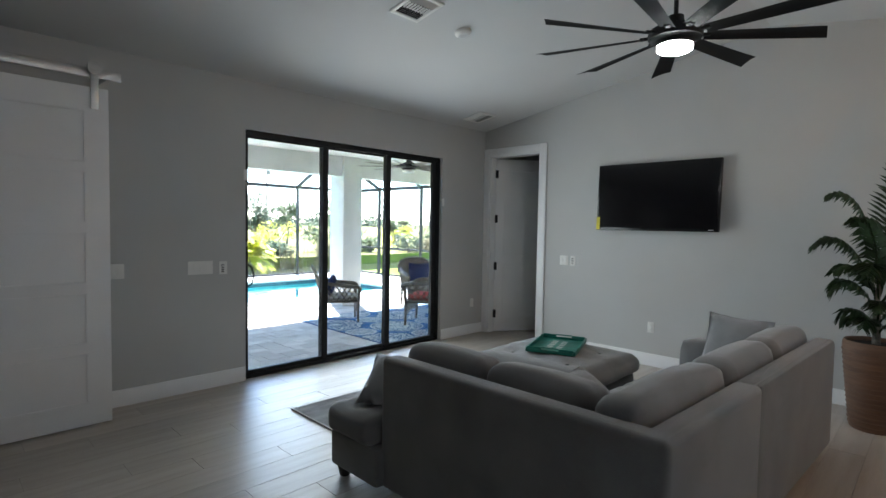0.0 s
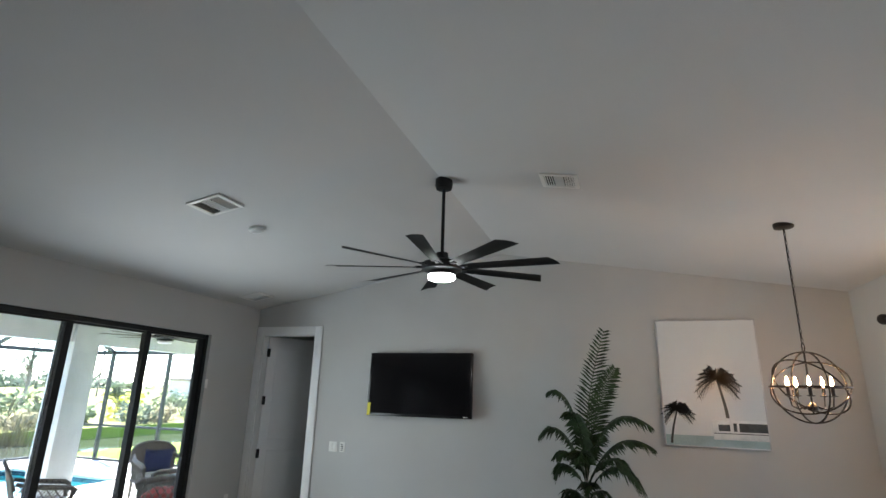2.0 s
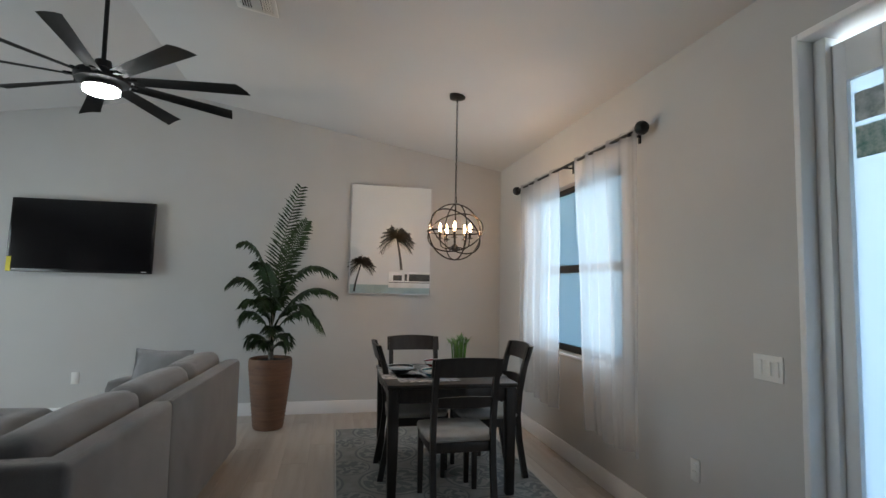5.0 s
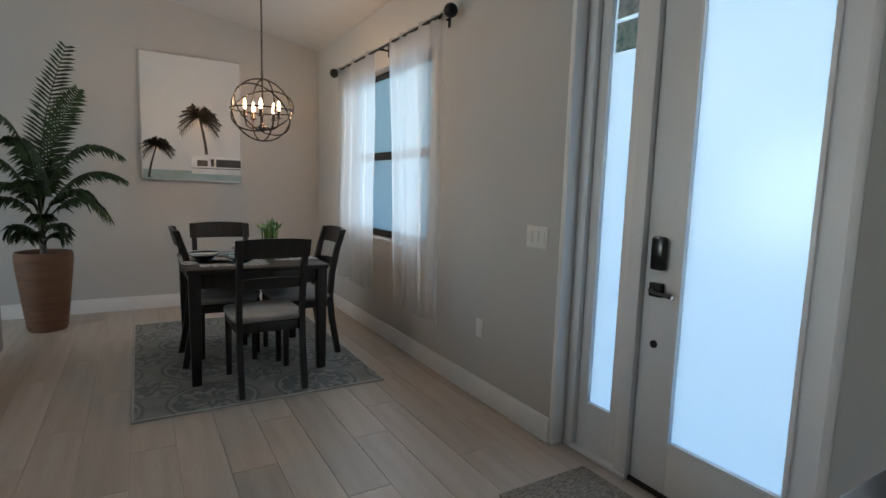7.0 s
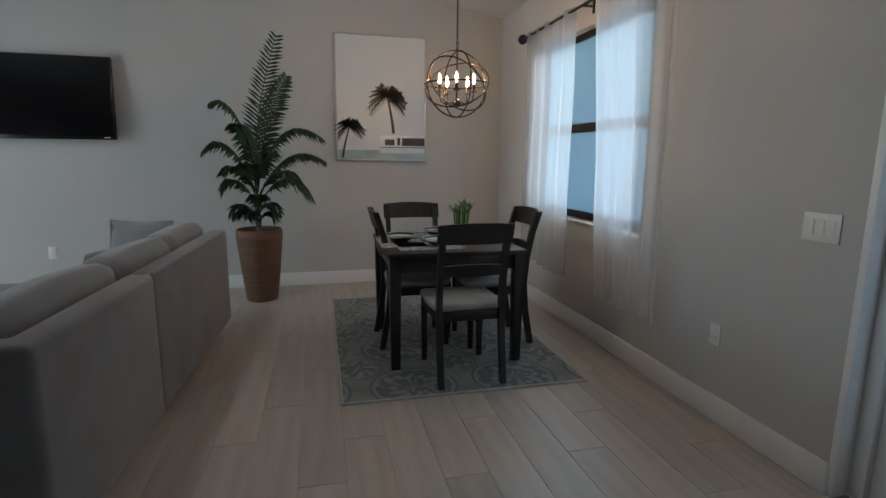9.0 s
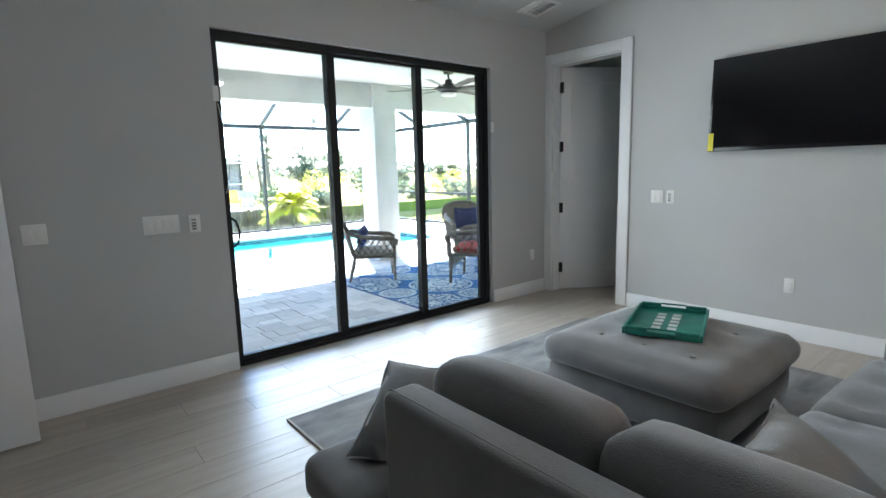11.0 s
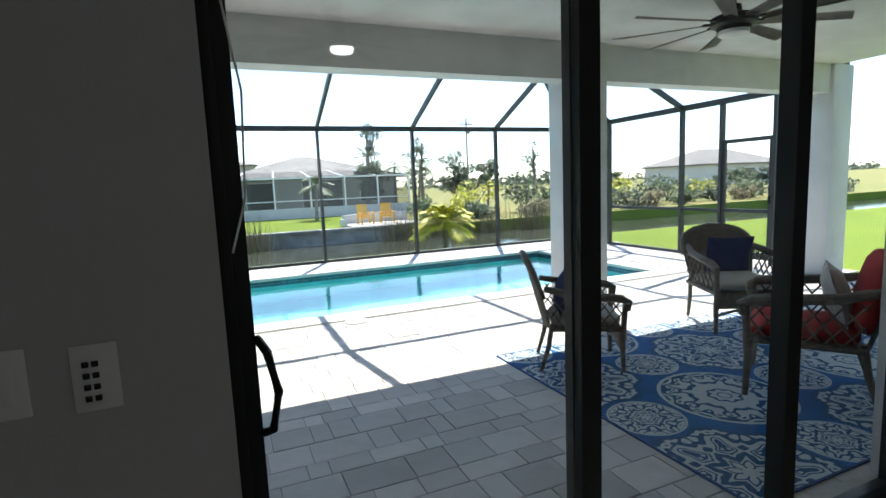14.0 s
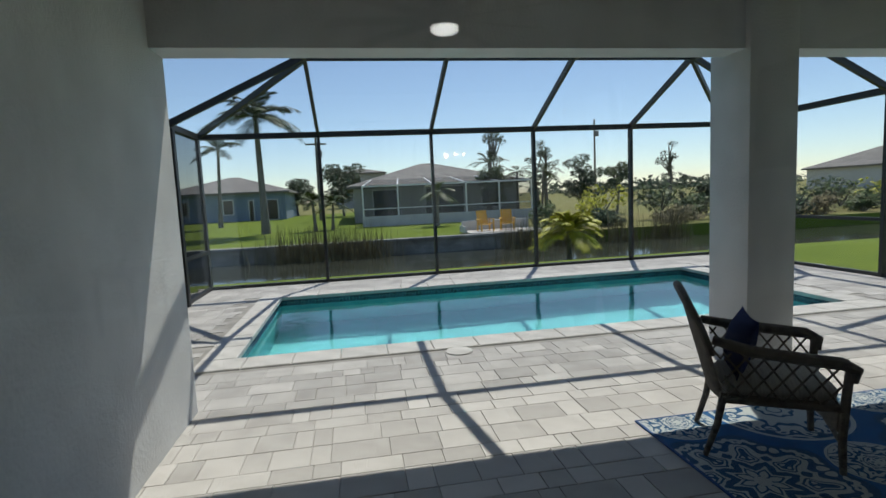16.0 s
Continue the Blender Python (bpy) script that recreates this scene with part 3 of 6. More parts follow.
part("glazing_bead", boxes((1.615, yd + 0.02, 0.245, 1.631, yd + 0.03, 2.29), (2.079, yd + 0.02, 0.245, 2.095, yd + 0.03, 2.29), (1.631, yd + 0.02, 0.245, 2.079, yd + 0.03, 0.261), (1.631, yd + 0.02, 2.274, 2.079, yd + 0.03, 2.29)), TRIM, sb)
part("smart_lock", boxes((2.155, yd + 0.02, 0.985, 2.22, yd + 0.055, 1.13), bev=0.012), GLOSSBLACK, sb, "black keypad lock body")
part("lever_rose", boxes((2.16, yd + 0.02, 0.87, 2.22, yd + 0.045, 0.93), bev=0.004), BLACKMETAL, sb)
part("lever", tube([(2.19, yd + 0.04, 0.9), (2.19, yd + 0.075, 0.9), (2.155, yd + 0.08, 0.898), (2.08, yd + 0.08, 0.89)], 0.009), CHROME, sb, "dark metal door lever")
part("peep_bolt", lathe([(0.005, 0), (0.017, 0), (0.017, 0.006), (0.006, 0.008)], 14), BLACKMETAL, sb).matrix_basis = pose(2.19, yd + 0.02, 0.66, -90)
part("threshold", boxes((1.496, yd - 0.05, 0.0, 2.265, yd + 0.035, 0.02), bev=0.004), BRONZE, fd)
part("sidelight_sill", boxes((2.265, yd - 0.05, 0.0, FX1 - 0.03, yd + 0.055, 0.02), bev=0.004), TRIM, fd)

# ---- dining window ----
wn1 = thing("window_1", (0, 0, 0), "black-framed single-hung window behind sheer curtains", "window", kind="structure")
yw = YE - 0.13
part("window_frame", boxes((WX0, yw, WZ0, WX0 + 0.045, yw + 0.05, WZ1), (WX1 - 0.045, yw, WZ0, WX1, yw + 0.05, WZ1), (WX0 + 0.045, yw, WZ0, WX1 - 0.045, yw + 0.05, WZ0 + 0.055), (WX0 + 0.045, yw, WZ1 - 0.045, WX1 - 0.045, yw + 0.05, WZ1), (WX0 + 0.045, yw, 1.54, WX1 - 0.045, yw + 0.055, 1.605), bev=0.003), BLACKMETAL, wn1)
for z0, z1 in ((WZ0 + 0.05, 1.545), (1.6, WZ1 - 0.04)):
    g = part("pane", boxes((WX0 + 0.04, yw + 0.02, z0, WX1 - 0.04, yw + 0.025, z1)), PANEFROST, wn1)
part("window_sill", boxes((WX0 - 0.03, YE - 0.08, WZ0 - 0.02, WX1 + 0.03, YE + 0.015, WZ0 - 0.001), bev=0.004), TRIM, wn1)

rod = thing("curtain_rod", (0, 0, 0), "black curtain rod with ball finials on three brackets", "curtain rod")
ry, rz = YE + 0.075, 2.415
part("pole", tube([(3.74, ry, rz), (5.9, ry, rz)], 0.011, 10), BLACKMETAL, rod)
for x in (3.70, 5.94):
    part("finial", place(lathe([(0.008, -0.045), (0.03, -0.036), (0.043, -0.015), (0.045, 0.005), (0.036, 0.027), (0.015, 0.043)], 16), pose(x, ry, rz, 0, 90)), BLACKMETAL, rod)
for x in (3.83, 4.78, 5.82):
    part("bracket", boxes((x - 0.012, YE, rz - 0.06, x + 0.012, YE + 0.01, rz + 0.04), (x - 0.008, YE + 0.005, rz - 0.02, x + 0.008, ry + 0.012, rz - 0.008), (x - 0.014, ry - 0.018, rz - 0.02, x + 0.014, ry + 0.018, rz - 0.004), bev=0.002), BLACKMETAL, rod)


def curtain(x0, x1, z0, seed, taper=0.05):
    cu = thing("curtain", (0, 0, 0), "white sheer voile curtain hanging from the black rod", "curtain", "window curtains")
    bm, nx, nz = bmesh.new(), 90, 26
    g = []
    for j in range(nz + 1):
        v = j / nz
        row = []
        for i in range(nx + 1):
            u = i / nx
            amp = 0.018 + 0.02 * v
            w = math.sin(u * 34 + seed) + 0.6 * math.sin(u * 19 + seed * 2 + v * 1.4) + 0.4 * math.sin(u * 61 + seed)
            x = x0 + u * (x1 - x0) * (1 + taper * v)
            z = rz + 0.025 - v * (rz + 0.025 - z0) + (0.012 * math.sin(u * 9 + seed) if j == nz else 0)
            row.append(bm.verts.new((x, ry + w * amp * 0.5 + 0.004 * math.sin(v * 9 + seed), z)))
        g.append(row)
    for j in range(nz):
        for i in range(nx):
            bm.faces.new((g[j][i], g[j][i + 1], g[j + 1][i + 1], g[j + 1][i]))
    part("voile", bm, SHEER, cu, smooth=180)


curtain(3.73, 4.62, 0.38, 0.4, -0.24)
curtain(4.88, 5.86, 0.40, 2.1, 0.0)

# ---- barn door ----
bd = thing("barn_door", (0.985, YS - 0.32, 0.012), "white five-panel sliding barn door on a flat steel rail", "barn door")
part("slab", boxes((0, 0, 0, 1.14, 0.04, 2.40), bev=0.003), TRIM, bd)
for i in range(5):
    z0 = 0.16 + i * 0.43
    part("panel_mould", place(panel_frame(0, 0.14, 1.0, z0, z0 + 0.36), pose(0, 0, 0, 0, 0, 90) @ Matrix.Diagonal((1, -1, 1, 1))), TRIM, bd)
part("hanger", boxes((1.03, -0.012, 2.25, 1.08, 0, 2.56), bev=0.003), STEEL, bd, "brushed steel strap hanger")
part("wheel", place(lathe([(0.01, -0.012), (0.045, -0.012), (0.045, 0.012), (0.01, 0.012)], 20), pose(1.055, -0.02, 2.53, 90)), STEEL, bd)
part("rail", boxes((-2.0, 0.005, 2.47, 1.22, 0.016, 2.535), bev=0.002), STEEL, bd, "flat brushed steel rail")
for x in (-1.2, -0.4, 0.4, 1.14):
    part("spacer", tube([(x, 0.01, 2.5), (x, 0.31, 2.5)], 0.014, 10), STEEL, bd)
bd2 = wall("wall_pantry", boxes((XB, YS - 0.26, 0, 1.9, YS - 0.002, 2.6)), WALL, "greige wall face behind the barn door")

# ---- switches, outlets ----
def plate(x, y, z, yaw, gangs=1, kind="switch"):
    w = 0.07 + 0.046 * (gangs - 1)
    p = thing("light_switch" if kind == "switch" else "wall_outlet", pose(x, y, z, 0, 0, yaw), "white plastic %s plate on the wall" % ("rocker switch" if kind == "switch" else "power outlet"), "switch" if kind == "switch" else "outlet", "wall plates")
    part("cover", boxes((-w / 2, -0.006, -0.058, w / 2, 0, 0.058), bev=0.003), PLASTIC, p)
    for g in range(gangs):
        cx = (g - (gangs - 1) / 2) * 0.046
        if kind == "switch":
            part("rocker", boxes((cx - 0.016, -0.010, -0.033, cx + 0.016, -0.005, 0.033), bev=0.002), PLASTIC, p)
        elif kind == "outlet":
            part("socket", boxes((cx - 0.017, -0.009, 0.005, cx + 0.017, -0.005, 0.035), (cx - 0.017, -0.009, -0.035, cx + 0.017, -0.005, -0.005), bev=0.002), PLASTIC, p)
        else:
            part("keypad", boxes(*[(cx - 0.018 + 0.014 * a, -0.010, -0.04 + 0.02 * b, cx - 0.008 + 0.014 * a, -0.006, -0.03 + 0.02 * b) for a in range(2) for b in range(4)], bev=0.001), GLOSSBLACK, p, "dark keypad buttons")
    return p


plate(XT, 3.46, 1.085, -90, 2)
plate(XT, 3.335, 1.085, -90, 1, "keypad")
plate(XT, 2.366, 0.42, -90, 1, "outlet")
plate(2.23, YS, 1.08, 0, 2)
plate(2.87, YS, 1.08, 0, 4)
plate(3.067, YS, 1.072, 0, 1, "keypad")
plate(6.47, YS, 0.43, 0, 1, "outlet")
plate(2.86, YE, 1.065, 180, 3)
plate(3.35, YE, 0.45, 180, 1, "outlet")

# ---- television ----
tv = thing("television", pose(6.61, 2.345, 1.832, 0, 3, 0), "large flat black television on a wall bracket", "television")
part("housing", boxes((0.0, -0.645, -0.365, 0.045, 0.645, 0.365), bev=0.006), GLOSSBLACK, tv)
part("screen", boxes((-0.003, -0.625, -0.335, 0.002, 0.625, 0.345)), SCREENBLACK, tv)
part("badge", boxes((-0.005, -0.60, -0.352, -0.001, -0.55, -0.345)), PLASTIC, tv)
part("energy_label", boxes((-0.006, 0.60, -0.36, -0.002, 0.64, -0.22)), mat("yellow_label", (0.7, 0.6, 0.05), 0.6), tv, "yellow energy label sticker")
part("bracket", boxes((0.045, -0.2, -0.15, 0.07, 0.2, 0.15), bev=0.004), BLACKMETAL, tv)

# ---- picture ----
pic = thing("picture", (XT, -0.74, 1.915), "large framed beach print with two palms and a camper van", "picture")
PW, PH = 0.462, 0.62
part("frame", boxes((-0.045, -PW, -PH, 0, -PW + 0.012, PH), (-0.045, PW - 0.012, -PH, 0, PW, PH), (-0.045, -PW + 0.012, -PH, 0, PW - 0.012, -PH + 0.012), (-0.045, -PW + 0.012, PH - 0.012, 0, PW - 0.012, PH), bev=0.002), mat("silver_frame", (0.55, 0.56, 0.57), 0.3, 0.5, bump=0), pic)
part("canvas", boxes((-0.04, -PW + 0.01, -PH + 0.01, -0.005, PW - 0.01, PH - 0.01)), mat("pale_print", (0.66, 0.69, 0.70), 0.35, var=0.03, scale=0.9, bump=0.02), pic)
INK = mat("print_grey_ink", (0.05, 0.055, 0.055), 0.4, var=0.3, scale=12, bump=0)
part("sea", boxes((-0.0415, -PW + 0.013, -PH + 0.013, -0.04, PW - 0.013, -PH + 0.11)), mat("print_sea", (0.34, 0.45, 0.46), 0.35, var=0.1, scale=4, bump=0), pic)


def print_palm(y, z0, z1, lean, size, name="printed_palm"):
    bm = bmesh.new()
    rng = random.Random(int(size * 1000))
    for k in range(8):
        u0, u1 = k / 8, (k + 1) / 8
        w0, w1 = 0.012 * size * (1.3 - 0.5 * u0), 0.012 * size * (1.3 - 0.5 * u1)
        ya, yb = y + lean * u0 ** 1.4, y + lean * u1 ** 1.4
        za, zb = z0 + (z1 - z0) * u0, z0 + (z1 - z0) * u1
        bm.faces.new([bm.verts.new(p) for p in ((-0.0432, ya + w0, za), (-0.0432, ya - w0, za), (-0.0432, yb - w1, zb), (-0.0432, yb + w1, zb))])
    cy, cz = y + lean, z1
    for k in range(15):
        a = radians(-28 + 236 * k / 14)
        L = size * rng.uniform(0.17, 0.22)
        for j in range(12):
            u = j / 12
            py, pz = cy + math.cos(a) * L * u, cz + math.sin(a) * L * u - 0.09 * size * u * u
            l = 0.075 * size * (1 - 0.45 * u)
            for sgn in (-1, 1):
                b = a - sgn * 0.7 - (0.8 * u if math.cos(a) > 0 else -0.8 * u)
                d = (math.cos(b) * l, math.sin(b) * l - 0.02 * size)
                bm.faces.new([bm.verts.new(p) for p in ((-0.0434, py - 0.004 * size, pz + 0.008 * size), (-0.0434, py + d[0], pz + d[1]), (-0.0434, py + 0.004 * size, pz - 0.008 * size))])
    part(name, bm, INK, pic, "grey printed palm tree", smooth=0)


print_palm(0.40, -PH + 0.03, -0.27, -0.075, 0.72)
print_palm(-0.12, -0.34, 0.03, 0.06, 1.0)
part("printed_van", boxes((-0.0436, -PW + 0.013, -0.54, -0.0415, 0.02, -0.36), bev=0.0006), mat("print_van", (0.74, 0.76, 0.76), 0.4, bump=0), pic)
part("printed_window", boxes((-0.0446, -PW + 0.013, -0.465, -0.0437, -0.21, -0.385), (-0.0446, -0.19, -0.46, -0.0437, -0.16, -0.385), (-0.0446, -0.13, -0.46, -0.0437, -0.03, -0.40), (-0.0446, -PW + 0.013, -0.485, -0.0437, 0.015, -0.478)), INK, pic)

# ---- palm fronds ----
def frond_into(bm, base, direction, length, droop, leaf_len, n=26, width=0.022, up=Vector((0, 0, 1)), rng=random, face=None):
    """A feather leaf: a bending midrib with leaflets on both sides."""
    d = direction.normalized()
    side = d.cross(face or up)
    side = side.normalized() if side.length > 0.05 else Vector((1, 0, 0))
    pts = []
    for i in range(9):
        u = i / 8
        pts.append(base + d * length * u - up * droop * length * u ** 2)
    tube(pts, [0.008 * length * (1.15 - 0.9 * i / 8) + 0.001 for i in range(9)], 4, bm)
    for i in range(n):
        u = 0.12 + 0.86 * i / (n - 1)
        k = min(7, int(u * 8))
        p = pts[k].lerp(pts[k + 1], u * 8 - k)
        t = (pts[k + 1] - pts[k]).normalized()
        nrm = side.cross(t).normalized()
        ll = leaf_len * (math.sin(math.pi * (0.12 + 0.82 * u)) ** 0.7) * rng.uniform(0.85, 1.1)
        for s in (-1, 1):
            w = (side * s * 0.75 + t * 0.75 + nrm * rng.uniform(-0.1, 0.12)).normalized()
            q = p + w * ll - up * ll * rng.uniform(0.12, 0.3)
            m = p.lerp(q, 0.45) + up * ll * 0.06
            a = t * width * 0.5
            v = [bm.verts.new(c) for c in (p - a * 0.5, m - a, q, m + a, p + a * 0.5)]
            bm.faces.new(v)


def arched_frond(bm, p0, p1, p2, leaf_len, rng, n=34, hang=0.45, upright=False):
    """A feather leaf along a bent rib; the leaflets hang, or fan out flat when upright."""
    p0, p1, p2 = Vector(p0), Vector(p1), Vector(p2)
    pts = [p0 * (1 - u) ** 2 + p1 * 2 * u * (1 - u) + p2 * u * u for u in (i / 12 for i in range(13))]
    tube(pts, [0.008 - 0.006 * i / 12 for i in range(13)], 5, bm)
    for i in range(n):
        u = 0.2 + 0.79 * i / (n - 1)
        k = min(11, int(u * 12))
        p, t = pts[k].lerp(pts[k + 1], u * 12 - k), (pts[k + 1] - pts[k]).normalized()
        side = t.cross(Vector((1, 0, 0.15)) if upright else Vector((0, 0, 1)))
        side = side.normalized() if side.length > 0.1 else Vector((0, 1, 0))
        ll = leaf_len * (math.sin(math.pi * (0.14 + 0.8 * u)) ** 0.6) * rng.uniform(0.85, 1.12)
        for s in (-1, 1):
            w = (side * s * (0.85 if upright else 0.62) + t * rng.uniform(0.45, 0.65)).normalized()
            m = p + w * ll * 0.5 - Vector((0, 0, 1)) * ll * hang * 0.18
            q = p + w * ll * 0.93 - Vector((0, 0, 1)) * ll * hang * rng.uniform(0.75, 1.15)
            a = t * (0.009 if upright else 0.0105) + Vector((0, 0, 0.003))
            v = [bm.verts.new(c) for c in (p - a * 0.6, m - a, q, m + a, p + a * 0.6)]
            bm.faces.new((v[0], v[1], v[3], v[4])), bm.faces.new((v[1], v[2], v[3]))


def potted_palm():
    pl = thing("potted_palm", (6.2, 0.46, 0), "artificial palm in a tall tapered terracotta-brown pot", "plant")
    part("pot", lathe([(0.13, 0), (0.14, 0.01), (0.152, 0.12), (0.168, 0.25), (0.184, 0.4), (0.198, 0.54), (0.205, 0.62), (0.205, 0.65), (0.196, 0.672), (0.186, 0.668), (0.178, 0.62), (0.05, 0.6)], 40), POT, pl)
    for k in range(16):
        z = 0.04 + 0.037 * k
        r = 0.142 + 0.066 * z / 0.62
        part("ridge", tube([(r * math.cos(t * math.pi / 16), r * math.sin(t * math.pi / 16), z) for t in range(32)], 0.0045, 5, closed=True), POT, pl)
    part("soil", lathe([(0.03, 0.6), (0.18, 0.62), (0.18, 0.64), (0.02, 0.65)], 24), SOIL, pl)
    rng = random.Random(7)
    part("trunk", tube([(0, 0, 0.62), (0.01, 0.005, 0.8), (-0.005, 0.01, 1.0), (0.0, -0.01, 1.25)], [0.026, 0.026, 0.02, 0.01], 9), BARK, pl)
    # base, bend and tip of each leaf, leaflet length, upright or hanging
    leaves = [((0, 0, 1.05), (0.02, 0.02, 1.78), (0.04, -0.24, 2.52), 0.19, True), ((0, 0, 1.1), (-0.12, -0.10, 1.75), (-0.2, -0.33, 2.12), 0.17, True),
              ((0, 0, 1.12), (-0.04, 0.10, 1.98), (-0.06, 0.34, 1.88), 0.21, False), ((0, 0, 1.0), (-0.05, 0.20, 1.70), (-0.10, 0.43, 1.46), 0.21, False),
              ((0, 0, 1.08), (-0.06, -0.22, 1.88), (-0.10, -0.62, 1.58), 0.21, False), ((0, 0, 0.98), (0.05, -0.28, 1.60), (0.10, -0.64, 1.36), 0.20, False),
              ((0, 0, 0.9), (-0.10, -0.28, 1.42), (-0.15, -0.52, 1.00), 0.20, False), ((0, 0, 0.9), (-0.10, 0.16, 1.32), (-0.12, 0.29, 1.10), 0.19, False),
              ((0, 0, 0.8), (-0.05, 0.15, 1.05), (-0.08, 0.23, 0.86), 0.15, False), ((0, 0, 0.82), (-0.08, -0.10, 1.06), (-0.10, -0.19, 0.86), 0.15, False),
              ((0, 0, 1.0), (-0.18, 0.02, 1.5), (-0.40, 0.04, 1.24), 0.19, False), ((0, 0, 1.0), (0.14, -0.06, 1.55), (0.33, -0.10, 1.42), 0.19, False),
              ((0, 0, 0.85), (-0.15, -0.02, 1.16), (-0.28, -0.03, 0.96), 0.16, False), ((0, 0, 0.74), (0.05, 0.12, 0.97), (0.06, 0.2, 0.82), 0.14, False),
              ((0, 0, 0.74), (-0.12, 0.05, 0.99), (-0.22, 0.07, 0.82), 0.15, False), ((0, 0, 0.95), (-0.08, -0.18, 1.42), (-0.14, -0.40, 1.18), 0.19, False),
              ((0, 0, 0.95), (-0.08, 0.10, 1.42), (-0.16, 0.27, 1.26), 0.19, False), ((0, 0, 1.08), (-0.1, 0.04, 1.72), (-0.24, 0.13, 1.68), 0.19, False),
              ((0, 0, 0.74), (-0.05, -0.10, 0.96), (-0.06, -0.16, 0.80), 0.14, False)]
    for p0, p1, p2, ll, upright in leaves:
        bm = bmesh.new()
        p0, p1, p2 = [Vector((x, y * 0.94, 0.60 + (z - 0.62) * 0.94)) for x, y, z in (p0, p1, p2)]
        arched_frond(bm, p0, p1, p2, ll, rng, 34 if upright else 30, 0.1 if upright else 0.6, upright)
        part("frond", bm, PALMLEAF, pl, smooth=0)


potted_palm()

# ---- sectional sofa ----
sofa = thing("sectional_sofa", (0, 0, 0), "grey microfibre L-shaped sectional sofa with a chaise end", "sofa")
SXA, SXB, SYA, SZB = 2.89, 5.42, 0.738, 0.775
part("base", boxes((SXA + 0.03, SYA + 0.03, 0.07, SXB - 0.03, SYA + 0.93, 0.30), bev=0.02), SOFA, sofa)
part("base", boxes((SXA + 0.03, SYA + 0.93, 0.07, SXA + 0.85, 2.22, 0.30), bev=0.02), SOFA, sofa)
part("base", boxes((2.84, 2.225, 0.07, 3.68, 2.66, 0.28), bev=0.02), SOFA, sofa)
BT = 0.125


def l_back():
    bm = bmesh.new()
    pts = ((SXA, SYA), (3.885, SYA), (3.885, SYA + BT), (SXA + BT, SYA + BT), (SXA + BT, 2.26), (SXA, 2.26))
    f = bm.faces.new([bm.verts.new((x, y, 0.06)) for x, y in pts])
    up = bmesh.ops.extrude_face_region(bm, geom=[f])["geom"]
    bmesh.ops.translate(bm, verts=[v for v in up if isinstance(v, bmesh.types.BMVert)], vec=(0, 0, SZB - 0.06))
    bmesh.ops.recalc_face_normals(bm, faces=bm.faces)
    bmesh.ops.bevel(bm, geom=bm.edges[:], offset=0.03, segments=4, profile=0.5, affect="EDGES")
    return bm


part("back", l_back(), SOFA, sofa)
part("back", boxes((3.886, SYA, 0.06, SXB, SYA + BT, SZB), bev=0.03), SOFA, sofa)
for z in (SZB - 0.004,):
    part("piping", tube([(SXA + 0.03, 2.25, z), (SXA + 0.03, SYA + 0.03, z), (SXB - 0.02, SYA + 0.03, z)], 0.005, 6), SOFA, sofa)
part("arm", cushion(SXB - 0.20, SYA + 0.17, 0.06, SXB + 0.01, SYA + 0.93, 0.65, 0.06, 0.01, seed=3), SOFA, sofa)


def tufted(x0, y0, z0, x1, y1, z1, nx, ny, seed):
    bm = cushion(x0, y0, z0, x1, y1, z1, 0.05, 0.02, 16, seed, 0.004)
    dents = [(x0 + (x1 - x0) * (a + 0.5) / nx, y0 + (y1 - y0) * (b + 0.5) / ny) for a in range(nx) for b in range(ny)]
    for v in bm.verts:
        if v.co.z > (z0 + z1) / 2:
            v.co.z -= sum(0.022 * math.exp(-((v.co.x - a) ** 2 + (v.co.y - b) ** 2) / 0.0035) for a, b in dents)
    return bm


for i, (x0, x1) in enumerate(((SXA + 0.86, 4.42), (4.43, SXB - 0.20))):
    part("seat_cushion", tufted(x0, SYA + 0.16, 0.29, x1, SYA + 0.97, 0.455, 3, 3, i), SOFA, sofa)
part("seat_cushion", cushion(SXA + 0.16, SYA + 0.16, 0.29, SXA + 0.855, 1.58, 0.455, 0.05, 0.02, 9, 8), SOFA, sofa)
part("seat_cushion", tufted(SXA + 0.16, 1.59, 0.29, 3.70, 2.27, 0.45, 3, 2, 9), SOFA, sofa, "tufted seat cushion")
part("seat_cushion", tufted(2.82, 2.275, 0.27, 3.70, 2.68, 0.43, 3, 1, 10), SOFA, sofa, "tufted chaise end cushion")
for i, (x0, x1) in enumerate(((SXA + 0.10, 3.89), (3.90, 4.64), (4.65, SXB - 0.04))):
    c = place(cushion(0, -0.105, -0.24, x1 - x0, 0.105, 0.225, 0.065, 0.018, 12, 20 + i, 0.006), pose(x0, SYA + 0.235, 0.612, -6))
    part("back_cushion", c, SOFA, sofa)
for i, (y0, y1) in enumerate(((SYA + 0.38, 1.68), (1.69, 2.25))):
    c = place(cushion(-0.105, 0, -0.24, 0.105, y1 - y0, 0.225, 0.065, 0.018, 12, 30 + i, 0.006), pose(SXA + 0.235, y0, 0.602, 0, 6))
    part("back_cushion", c, SOFA, sofa)
for x, y in ((SXA + 0.1, SYA + 0.08), (SXB - 0.1, SYA + 0.08), (SXB - 0.1, SYA + 0.85), (2.90, 2.60), (3.60, 2.60), (SXA + 0.9, SYA + 0.1)):
    part("foot", lathe([(0.025, 0), (0.03, 0.005), (0.045, 0.075), (0.04, 0.08)], 10, at=(x, y, 0)), BLACKWOOD, sofa)
